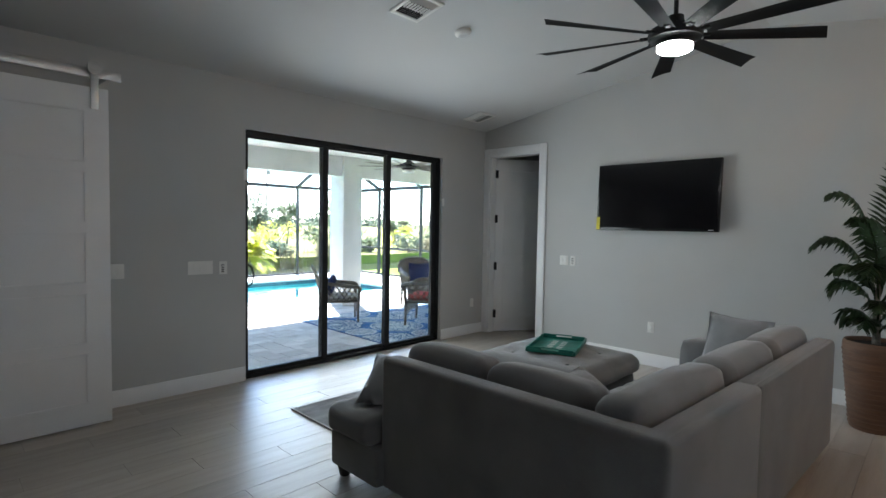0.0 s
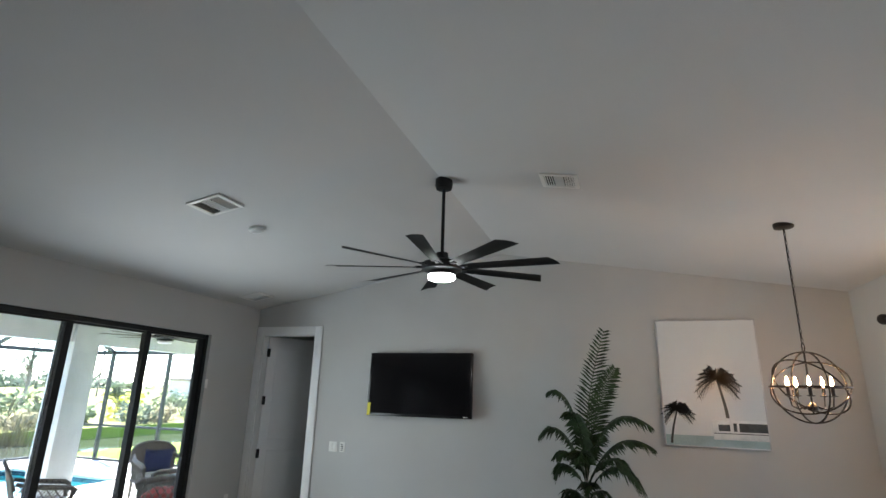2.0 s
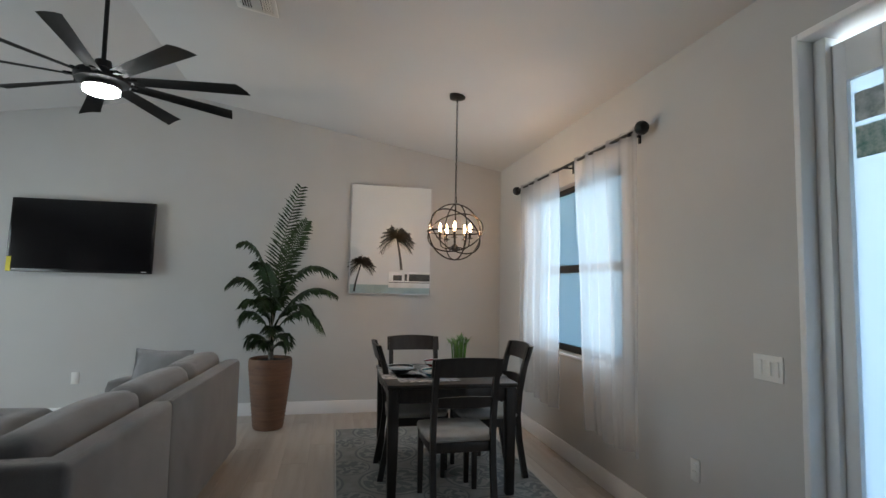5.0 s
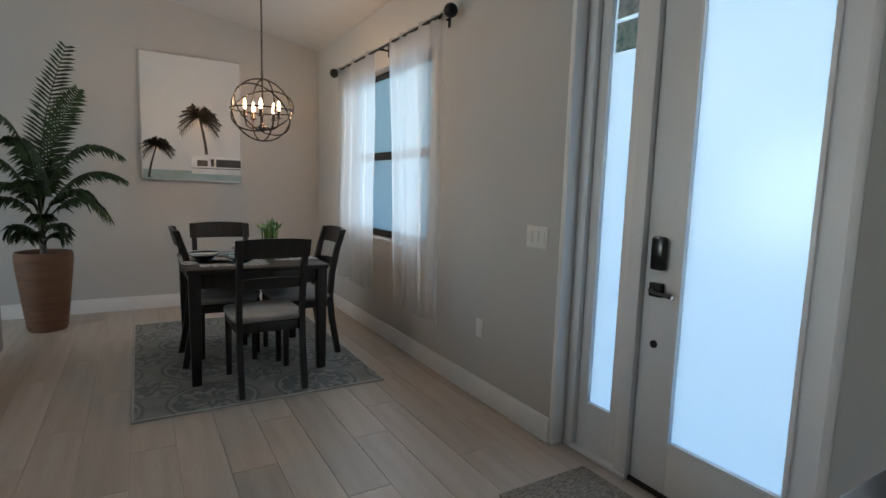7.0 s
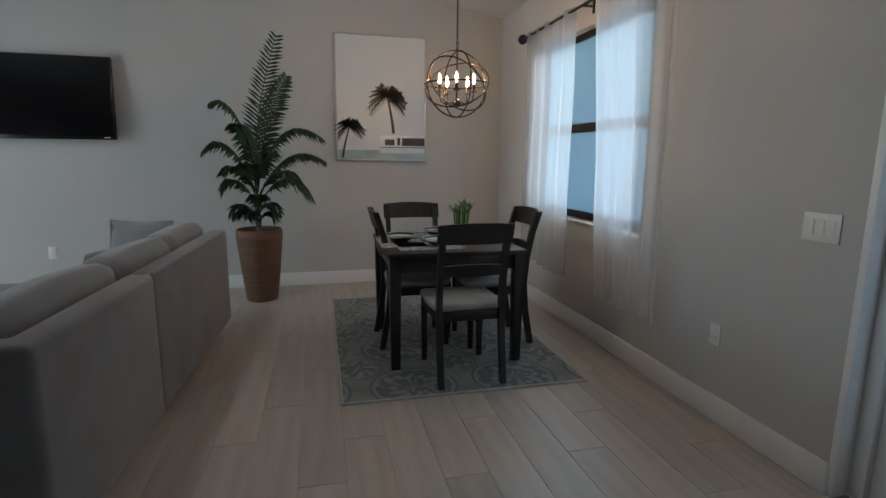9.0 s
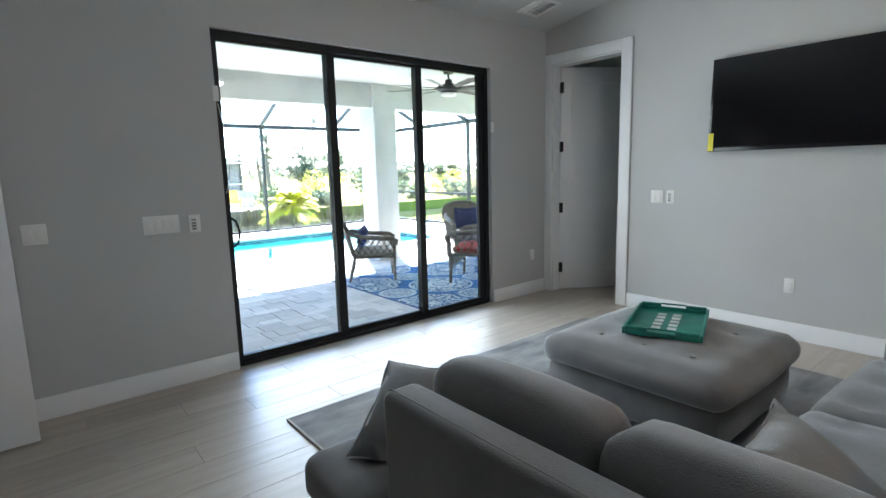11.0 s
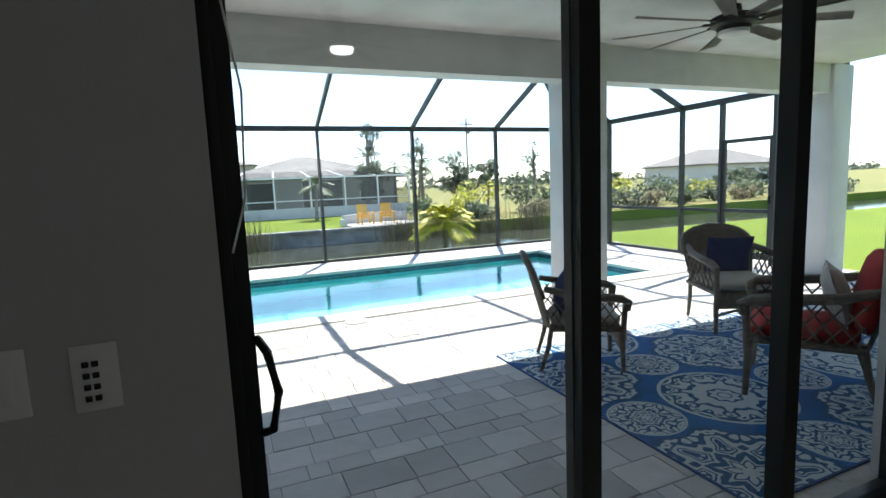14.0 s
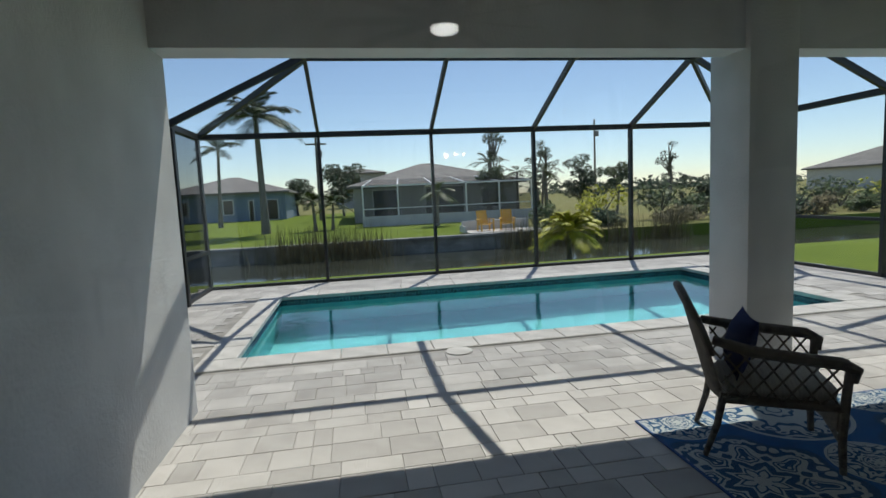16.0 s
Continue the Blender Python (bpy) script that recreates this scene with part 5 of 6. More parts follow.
for x0, y0, x1, y1 in COL:
    c = thing("lanai_column", (x0, y0, ZD), "square white stucco column carrying the lanai beam", "column", "lanai columns")
    part("shaft", boxes((0, 0, 0, x1 - x0, y1 - y0, 2.70 - ZD), bev=0.012), STUCCO, c)
for x, y in ((4.6, 6.44), (9.1, 6.1)):
    c = thing("recessed_light", (x, y, 2.70), "round white recessed ceiling light, unlit", "ceiling light", "lanai ceiling lights")
    part("trim_ring", lathe([(0.07, -0.004), (0.095, -0.008), (0.1, 0.0)], 28), PLASTIC, c)
    part("diffuser", lathe([(0.005, -0.005), (0.068, -0.0045), (0.07, -0.001)], 24), PLASTIC, c)
fl = thing("security_light", (10.1, 8.1, BZ), "small black twin floodlight under the lanai beam", "floodlight")
part("mount", boxes((-0.05, -0.05, -0.03, 0.05, 0.05, 0.0), bev=0.005), BLACKMETAL, fl)
for sgn in (-1, 1):
    part("lamp_head", place(boxes((-0.06, -0.05, -0.04, 0.06, 0.05, 0.04), bev=0.01), pose(sgn * 0.11, 0, -0.09, 20, sgn * 25)), BLACKMETAL, fl)
    part("knuckle", tube([(sgn * 0.02, 0, -0.02), (sgn * 0.08, 0, -0.07)], 0.014, 8), BLACKMETAL, fl)
GREYWOOD = mat("weathered_blade", (0.18, 0.16, 0.14), 0.6, var=0.2, stretch=(1, 8, 1))
ceiling_fan(6.73, 6.39, 2.70, 2.43, 0.80, 12, 9, BLACKMETAL, GREYWOOD, False, "bronze ceiling fan with many slim blades over the lanai")

# pool
PX0, PX1, PY0, PY1, WZ = 2.46, 9.12, 9.41, 12.48, -0.15
pool = thing("swimming_pool", (0, 0, 0), "rectangular pool with turquoise water and a dark mosaic waterline", "swimming pool")
part("basin", boxes((PX0, PY0, -1.5, PX1, PY1, -1.4), (PX0 - 0.1, PY0, -1.5, PX0, PY1, ZD - 0.03), (PX1, PY0, -1.5, PX1 + 0.1, PY1, ZD - 0.03), (PX0 - 0.1, PY0 - 0.1, -1.5, PX1 + 0.1, PY0, ZD - 0.03), (PX0 - 0.1, PY1, -1.5, PX1 + 0.1, PY1 + 0.1, ZD - 0.03)), POOLWALL, pool)
wat = bmesh.new()
bmesh.ops.create_grid(wat, x_segments=2, y_segments=2, size=1, matrix=Matrix.Translation(((PX0 + PX1) / 2, (PY0 + PY1) / 2, WZ)) @ Matrix.Diagonal(((PX1 - PX0) / 2, (PY1 - PY0) / 2, 1, 1)))
w = part("water", wat, WATER, pool, "clear rippled turquoise water")
w.visible_shadow = False

# ---- screened cage ----
cage = thing("pool_cage", (0, 0, ZD), "black aluminium screened pool enclosure with a hipped top", "pool enclosure")
CX0, CX1, CY1, RZ, TZC = 1.16, 10.85, 13.70, 2.555, 3.34
CYT, CYK = 11.9, 9.8
HX0, HX1 = 3.11, 8.89
posts_b = [CX0, 3.11, 5.06, 6.96, 8.89, CX1]


def bar(p, q, w=0.05, d=0.05):
    """A square section bar from p to q."""
    p, q = Vector(p), Vector(q)
    L = (q - p).length
    return place(boxes((-w / 2, -d / 2, 0, w / 2, d / 2, L)), Matrix.Translation(p) @ (q - p).to_track_quat("Z", "Y").to_matrix().to_4x4())


for x in posts_b:
    part("post", bar((x, CY1, 0), (x, CY1, RZ - 0.05), 0.05, 0.10), CAGEMETAL, cage)
for y in (12.3, 9.6):
    part("post", bar((CX0, y, 0), (CX0, y, RZ - 0.05), 0.17, 0.10), CAGEMETAL, cage)
right_posts = (12.35, 10.50, 9.71, 8.82)
for y in right_posts:
    part("post", bar((CX1, y, 0), (CX1, y, RZ - 0.05), 0.09, 0.05), CAGEMETAL, cage)
part("ring_beam", boxes((CX0 - 0.05, CY1 - 0.05, RZ - 0.05, CX1 + 0.05, CY1 + 0.05, RZ + 0.04)), CAGEMETAL, cage)
part("ring_beam", boxes((CX0 - 0.05, 8.3, RZ - 0.05, CX0 + 0.05, CY1 - 0.05, RZ + 0.04)), CAGEMETAL, cage)
part("ring_beam", boxes((CX1 - 0.05, 8.3, RZ - 0.05, CX1 + 0.05, CY1 - 0.05, RZ + 0.04)), CAGEMETAL, cage)
part("kick_rail", boxes((CX0, CY1 - 0.03, 0, CX1, CY1 + 0.03, 0.05)), CAGEMETAL, cage)
part("kick_rail", boxes((CX0 - 0.03, 8.3, 0, CX0 + 0.03, CY1 - 0.03, 0.05)), CAGEMETAL, cage)
part("kick_rail", boxes((CX1 - 0.03, 9.73, 0, CX1 + 0.03, CY1 - 0.03, 0.05)), CAGEMETAL, cage)
part("chair_rail", boxes((CX0 - 0.02, 8.3, 0.62, CX0 + 0.02, CY1 - 0.03, 0.68)), CAGEMETAL, cage)
part("chair_rail", boxes((CX1 - 0.02, 9.73, 0.775, CX1 + 0.02, CY1 - 0.03, 0.825)), CAGEMETAL, cage)
tops = posts_b[1:-1]
for x in tops:
    part("roof_beam", bar((x, CY1, RZ), (x, CYT, TZC), 0.05, 0.09), CAGEMETAL, cage)
    part("roof_beam", bar((x, CYT, TZC), (x, CYK, TZC), 0.05, 0.09), CAGEMETAL, cage)
    part("roof_beam", bar((x, CYK, TZC), (x + 0.0, 8.5, 2.75), 0.05, 0.09), CAGEMETAL, cage)
for a, b in (((CX0, CY1, RZ), (HX0, CYT, TZC)), ((CX1, CY1, RZ), (HX1, CYT, TZC)), ((CX0, 12.3, RZ), (HX0, CYT - 0.1, TZC)), ((CX0, 9.6, RZ), (HX0, CYK, TZC)), ((CX1, 12.35, RZ), (HX1, CYT - 0.05, TZC)), ((CX1, 10.50, RZ), (HX1, CYK + 0.5, TZC)), ((CX1, 8.6, RZ), (HX1, CYK, TZC)), ((CX0, 8.6, RZ), (HX0, CYK, TZC))):
    part("roof_beam", bar(a, b, 0.05, 0.09), CAGEMETAL, cage)
for y in (CYT, CYK):
    part("purlin", boxes((HX0, y - 0.025, TZC - 0.03, HX1, y + 0.025, TZC + 0.03)), CAGEMETAL, cage)
part("door_frame", boxes((CX1 - 0.02, 8.84, 1.87, CX1 + 0.02, 9.69, 1.93), (CX1 - 0.02, 9.63, 0.05, CX1 + 0.02, 9.69, 1.87), (CX1 - 0.02, 8.84, 0.05, CX1 + 0.02, 8.90, 1.87), (CX1 - 0.02, 8.90, 0.77, CX1 + 0.02, 9.63, 0.83), (CX1 - 0.02, 8.90, 0.05, CX1 + 0.02, 9.63, 0.16)), CAGEMETAL, cage, "screen door frame")
part("door_handle", boxes((CX1 - 0.05, 8.86, 0.92, CX1 - 0.02, 8.89, 1.04), bev=0.004), BLACKMETAL, cage, "small black door handle")


def sheet(name, pts, material, parent):
    bm = bmesh.new()
    bm.faces.new([bm.verts.new(p) for p in pts])
    return part(name, bm, material, parent, smooth=0)


for a, b in zip(posts_b, posts_b[1:]):
    sheet("screen", [(a, CY1, 0.05), (b, CY1, 0.05), (b, CY1, RZ - 0.05), (a, CY1, RZ - 0.05)], MESH, cage)
# the left side's slant-view darkness is painted in by its material
for x, screen_mat in ((CX0, SIDEMESH), (CX1, MESH)):
    sheet("screen", [(x, 8.3, 0.05), (x, CY1, 0.05), (x, CY1, RZ - 0.05), (x, 8.3, RZ - 0.05)], screen_mat, cage)
sheet("screen", [(CX0, CY1, RZ), (CX1, CY1, RZ), (HX1, CYT, TZC), (HX0, CYT, TZC)], MESH, cage)
sheet("screen", [(HX0, CYT, TZC), (HX1, CYT, TZC), (HX1, CYK, TZC), (HX0, CYK, TZC)], MESH, cage)
sheet("screen", [(CX0, CY1, RZ), (HX0, CYT, TZC), (HX0, CYK, TZC), (CX0, 8.4, RZ)], MESH, cage)
sheet("screen", [(CX1, CY1, RZ), (HX1, CYT, TZC), (HX1, CYK, TZC), (CX1, 8.4, RZ)], MESH, cage)

# ---- lanai rug and wicker chairs ----
orug = rug("outdoor_rug", 5.23, 5.07, 8.3, 7.29, ZD, RUGBLUE, "blue outdoor rug with white medallions on the lanai", mat("blue_binding", (0.01, 0.06, 0.2), 0.9), 0.01)


def wicker_chair(m, seat_fab, pillow_fab, label, w=0.54, back_h=0.88):
    """Faces +x. A woven chair with a high curved back, rolled arms and latticed sides."""
    ch = thing("wicker_chair", m, label, "armchair", "wicker armchairs on the lanai")
    h = w / 2
    part("seat", boxes((-0.26, -h + 0.03, 0.33, 0.28, h - 0.03, 0.37), bev=0.015), WICKER, ch)
    for s in (-1, 1):
        part("front_leg", tube([(0.30, s * h, 0), (0.29, s * h, 0.2), (0.30, s * h, 0.4), (0.31, s * (h + 0.015), 0.60)], [0.018, 0.022, 0.024, 0.022], 8), WICKER, ch)
        part("rear_leg", tube([(-0.36, s * (h - 0.04), 0), (-0.30, s * (h - 0.03), 0.2), (-0.27, s * (h - 0.02), 0.40)], [0.016, 0.02, 0.022], 8), WICKER, ch)
        arm = [(-0.33, s * (h - 0.02), 0.70), (-0.15, s * (h + 0.03), 0.66), (0.1, s * (h + 0.04), 0.635), (0.27, s * (h + 0.035), 0.62), (0.335, s * (h + 0.025), 0.585), (0.325, s * (h + 0.015), 0.52)]
        part("arm", tube(arm, [0.026, 0.032, 0.034, 0.034, 0.03, 0.022], 10), WICKER, ch)
        bm = bmesh.new()
        for i in range(-4, 9):
            for sg in (-1, 1):
                pts = []
                for j in range(7):
                    z = 0.37 + 0.27 * j / 6
                    x = -0.26 + 0.09 * i + sg * 0.2 * (j / 6)
                    if -0.29 <= x <= 0.31:
                        pts.append((x, s * (h + 0.02 * j / 6), z))
                if len(pts) > 1:
                    tube(pts, 0.0065, 5, bm)
        part("side_lattice", bm, WICKER, ch)
        part("side_rail", tube([(-0.28, s * h, 0.36), (0.31, s * h, 0.36)], 0.02, 8), WICKER, ch)
    # back: a woven shell with a rolled rim
    bm, rows, rim = bmesh.new(), [], []
    n = 16
    for i in range(n + 1):
        a = math.pi * i / n
        y, top = -math.cos(a) * (h + 0.02), 0.62 + (back_h - 0.62) * (math.sin(a) ** 0.55)
        row = []
        for j in range(9):
            z = 0.36 + (top - 0.36) * j / 8
            x = -0.27 - 0.27 * (z - 0.36) - 0.06 * math.sin(a)
            row.append(bm.verts.new((x, y * (0.88 + 0.12 * j / 8), z)))
        rows.append(row)
        rim.append(row[-1].co.copy())
    for A, C in zip(rows, rows[1:]):
        for j in range(8):
            bm.faces.new((A[j], A[j + 1], C[j + 1], C[j]))
    bmesh.ops.solidify(bm, geom=bm.faces[:], thickness=0.018)
    part("backrest", bm, WICKER, ch)
    part("back_rim", tube(rim, 0.024, 8), WICKER, ch)
    part("front_apron", boxes((0.27, -h + 0.02, 0.22, 0.295, h - 0.02, 0.36), bev=0.008), WICKER, ch)
    bm = bmesh.new()
    tube([(0.29, -h, 0.16), (0.28, -h / 2, 0.2), (0.28, 0, 0.215), (0.28, h / 2, 0.2), (0.29, h, 0.16)], 0.012, 6, bm)
    part("stretcher", bm, WICKER, ch)
    part("cushion", cushion(-0.26, -h + 0.04, 0.365, 0.29, h - 0.04, 0.46, 0.045, 0.015, 6, 3), seat_fab, ch, "seat cushion")
    if seat_fab is REDFAB:
        part("back_cushion", place(cushion(-0.06, -h + 0.05, 0, 0.06, h - 0.05, 0.44, 0.05, 0.02, 6, 5), pose(-0.27, 0, 0.45, 0, -14)), seat_fab, ch, "red back cushion")
    if pillow_fab:
        pm = m @ pose(-0.20, 0, 0.455, 0, 0, 90) @ pose(0, 0, 0, 16)
        throw_pillow(pm, 0.42, 0.36, 0.14, pillow_fab, "navy blue pillow on a wicker armchair" if pillow_fab is BLUEFAB else "striped cream pillow on a wicker armchair", 6)
    return ch


wicker_chair(pose(5.735, 6.845, ZD + 0.012, 0, 0, -30) @ Matrix.Scale(0.88, 4), CREAMFAB, BLUEFAB, "brown wicker armchair with a cream seat and navy pillow", 0.54, 0.97)
wicker_chair(pose(7.55, 6.93, ZD + 0.012, 0, 0, -116), CREAMFAB, BLUEFAB, "brown wicker armchair with a cream seat and blue pillow", 0.62)
wicker_chair(pose(6.64, 5.76, ZD + 0.012, 0, 0, 122), REDFAB, CREAMFAB, "brown wicker armchair with red cushions and a cream pillow", 0.62)
lid = thing("skimmer_lid", (4.5, 9.0, ZD), "round cream skimmer lid set in the pavers", "lid")
part("disc", lathe([(0.01, 0.014), (0.1, 0.014), (0.12, 0.01), (0.125, 0.0)], 28), COPING, lid)

# ---- ground, canal and far bank ----
WATZ, BANK = -1.08, 26.9
ys = [(-400, -0.12), (4, -0.12), (PY0 - 0.15, -0.12), (PY1 + 0.15, -0.12), (14.2, -0.10), (16.5, -0.35), (19.5, -0.85), (20.8, -1.2), (22, -2.2), (BANK - 0.05, -2.2), (BANK, -0.52), (34, -0.45), (70, -0.2), (160, 0.3), (900, 0.3)]
xs = [-900, -200, -60, -25, -10, PX0 - 0.15, PX1 + 0.15, 12, 25, 60, 200, 900]
bm = bmesh.new()
grid = [[bm.verts.new((x, y, z)) for x in xs] for y, z in ys]
for j in range(len(ys) - 1):
    for i in range(len(xs) - 1):
        if ys[j][0] == PY0 - 0.15 and xs[i] == PX0 - 0.15:
            continue
        f = bm.faces.new((grid[j][i], grid[j][i + 1], grid[j + 1][i + 1], grid[j + 1][i]))
        f.material_index = 1 if ys[j][0] >= BANK and xs[i] >= 12 or ys[j][0] >= 70 else 0
g = part("ground", bm, GRASS, smooth=0)
g.data.materials.append(FIELD)
tagged(g, "green lawn falling to a canal, dry field beyond", "ground", kind="structure")
bm = bmesh.new()
bmesh.ops.create_grid(bm, x_segments=1, y_segments=1, size=1, matrix=Matrix.Translation((0, 24, WATZ)) @ Matrix.Diagonal((400, 6, 1, 1)))
tagged(part("water", bm, CANAL, smooth=0), "dark rippled canal water", "canal", kind="structure")
sw = thing("seawall", (0, BANK, 0), "weathered grey concrete seawall along the canal", "seawall")
part("face", boxes((-120, -0.12, -2.2, 11.4, 0.05, -0.5)), CONCRETE, sw)
part("cap", boxes((-120, -0.25, -0.5, 11.4, 0.2, -0.38), bev=0.02), CONCRETE, sw)
dock = thing("dock_terrace", (10.6, BANK + 1.1, -0.42), "pale concrete terrace with a low white wall by the canal", "terrace")
part("slab", boxes((-1.8, -0.9, 0, 1.6, 1.2, 0.06)), COPING, dock)
part("low_wall", boxes((-1.8, 1.2, 0, 1.6, 1.4, 0.5), (-1.9, 0.2, 0, -1.8, 1.4, 0.3)), STUCCO, dock)


def adirondack(x, y, z, yaw):
    c = thing("garden_chair", pose(x, y, z, 0, 0, yaw), "yellow slatted garden chair on the canal terrace", "chair", "yellow garden chairs")
    part("seat", place(boxes((-0.28, -0.25, -0.015, 0.28, 0.3, 0.015)), pose(0, 0, 0.33, -12)), YELLOWPAINT, c)
    part("backrest", place(boxes(*[(-0.27 + 0.11 * k, -0.012, 0, -0.18 + 0.11 * k, 0.012, 0.72) for k in range(5)]), pose(0, 0.26, 0.28, -20)), YELLOWPAINT, c)
    for s in (-1, 1):
        part("arm", boxes((s * 0.33 - 0.06, -0.3, 0.54, s * 0.33 + 0.06, 0.35, 0.565)), YELLOWPAINT, c)
        part("leg", boxes((s * 0.31 - 0.02, -0.27, 0, s * 0.31 + 0.02, -0.18, 0.54), (s * 0.31 - 0.02, 0.2, 0, s * 0.31 + 0.02, 0.29, 0.54)), YELLOWPAINT, c)


adirondack(9.7, BANK + 1.2, -0.36, 10)
adirondack(10.8, BANK + 1.3, -0.36, -10)

# ---- houses across the canal ----
def hip_roof(x0, y0, x1, y1, z0, z1, over=0.5):
    x0, y0, x1, y1 = x0 - over, y0 - over, x1 + over, y1 + over
    bm = bmesh.new()
    w = min(x1 - x0, y1 - y0) / 2
    if x1 - x0 > y1 - y0:
        r = [(x0 + w, (y0 + y1) / 2, z1), (x1 - w, (y0 + y1) / 2, z1)]
    else:
        r = [((x0 + x1) / 2, y0 + w, z1), ((x0 + x1) / 2, y1 - w, z1)]
    b = [bm.verts.new(p) for p in ((x0, y0, z0), (x1, y0, z0), (x1, y1, z0), (x0, y1, z0))]
    d = [bm.verts.new(v.co - Vector((0, 0, 0.22))) for v in b]
    t = [bm.verts.new(p) for p in r]
    if x1 - x0 > y1 - y0:
        fs = [(b[0], b[1], t[1], t[0]), (b[1], b[2], t[1]), (b[2], b[3], t[0], t[1]), (b[3], b[0], t[0])]
    else:
        fs = [(b[0], b[1], t[0]), (b[1], b[2], t[1], t[0]), (b[2], b[3], t[1]), (b[3], b[0], t[0], t[1])]
    for f in fs:
        bm.faces.new(f)
    for k in range(4):
        bm.faces.new((d[k], d[(k + 1) % 4], b[(k + 1) % 4], b[k]))
    bm.faces.new(d[::-1])
    return bm


def house(name, x0, y0, x1, y1, z0, h, ridge, wallmat, label, wins):
    hs = thing(name, (0, 0, 0), label, "house", "houses across the canal")
    part("wall", boxes((x0, y0, z0 - 0.3, x1, y1, z0 + h)), wallmat, hs)
    part("roof", hip_roof(x0, y0, x1, y1, z0 + h + 0.2, z0 + ridge), SHINGLE, hs)
    for a, b, c, d in wins:
        wnd = part("window", boxes((a - 0.08, y0 - 0.05, z0 + c - 0.08, b + 0.08, y0 + 0.02, z0 + d + 0.08)), TRIM, hs)
        part("pane", boxes((a, y0 - 0.07, z0 + c, b, y0 - 0.03, z0 + d)), DARKGLASS, wnd)
    return hs


house("house", -15.5, 60, -3.4, 71, -0.4, 2.9, 4.9, BLUEWALL, "single-storey blue-grey house with a shingle roof", [(-13.9, -12.9, 0.9, 2.3), (-9.5, -8.6, 0.9, 2.3), (-7, -6.6, 0.1, 2.2), (-5.2, -4.2, 0.2, 2.2)])
house("house", 3.6, 44, 16.6, 56, -0.2, 2.4, 4.5, GREYWALL, "pale single-storey house with a grey hip roof", [(5.1, 7.1, 0.2, 2.2), (9.1, 12.1, 0.2, 2.3), (13.6, 15.1, 0.6, 2.0)])
lc = thing("screened_lanai", (4.2, 38.5, -0.2), "neighbour's dark screened lanai with a sloped white-ribbed roof", "pool enclosure", "screen enclosures")
for k in range(6):
    part("post", boxes((k * 2.3 - 0.05, -0.05, 0, k * 2.3 + 0.05, 0.05, 2.4)), TRIM, lc)
    part("roof_rib", bar((k * 2.3, 0, 2.4), (k * 2.0 + 0.8, 5.3, 3.0), 0.09, 0.09), TRIM, lc)
part("top_rail", boxes((0, -0.04, 2.36, 11.5, 0.04, 2.46)), TRIM, lc)
part("mid_rail", boxes((0, -0.03, 0.9, 11.5, 0.03, 0.96)), TRIM, lc)
part("plinth", boxes((-0.1, -0.1, -0.5, 11.6, 0.1, 0.45)), STUCCO, lc)
SCREENDARK = shader_mix("dense_screen", ("ShaderNodeBsdfTransparent", (1, 1, 1), 0), ("ShaderNodeBsdfDiffuse", (0.1, 0.1, 0.1), 0), 0.5)
sheet("screen", [(0, 0, 0.45), (11.5, 0, 0.45), (11.5, 0, 2.4), (0, 0, 2.4)], SCREENDARK, lc)
sheet("screen", [(0, 0, 2.4), (11.5, 0, 2.4), (10.8, 5.3, 3.0), (0.8, 5.3, 3.0)], SCREENDARK, lc)
house("house", 71, 60, 89, 72, -0.1, 2.8, 5.6, STUCCO, "white house with a grey hip roof beyond the bushes", [(74, 76, 0.9, 2.2), (80, 82, 0.9, 2.2), (85, 86, 0.9, 2.2)])
house("house", 1.0, 95, 9, 106, 0, 5.8, 7.0, GREYWALL, "distant two-storey grey house", [(3, 5, 3.6, 5)])

# ---- plants outside ----
def leaf_cloud(bm, c, rx, ry_, rz_, n, size, rng):
    for _ in range(n):
        while True:
            p = Vector((rng.uniform(-1, 1), rng.uniform(-1, 1), rng.uniform(-1, 1)))
            if p.length < 1 and p.length > rng.uniform(0.2, 0.9):
                break
        p = Vector((c[0] + p.x * rx, c[1] + p.y * ry_, c[2] + p.z * rz_))
        a = Vector((rng.gauss(0, 1), rng.gauss(0, 1), rng.gauss(0, 1))).normalized()
        b = a.orthogonal().normalized()
        s = size * rng.uniform(0.5, 1.4)
        bm.faces.new([bm.verts.new(p + d) for d in (a * s, b * s * 0.45, -a * s, -b * s * 0.45)])


def bush(name, x, y, z, r, h, material, label, seed, n=420, clumps=7, size=0.16, category="bush", group="bushes on the far bank"):
    rng = random.Random(seed)
    b = thing(name, (x, y, z), label, category, group)
    bm = bmesh.new()
    for k in range(5):
        a = rng.uniform(0, 6.28)
        tube([(0, 0, -0.1), (0.3 * r * math.cos(a), 0.3 * r * math.sin(a), h * 0.4), (0.6 * r * math.cos(a), 0.6 * r * math.sin(a), h * 0.75)], [0.05, 0.03, 0.012], 5, bm)
    part("stem", bm, BARK, b)
    bm = bmesh.new()
    for k in range(clumps):
        a, q = rng.uniform(0, 6.28), rng.uniform(0.1, 0.75)
        leaf_cloud(bm, (q * r * math.cos(a), q * r * math.sin(a), h * rng.uniform(0.2, 0.8)), r * 0.5, r * 0.5, h * 0.28, n // clumps, size, rng)
    part("crown", bm, material, b, smooth=0)


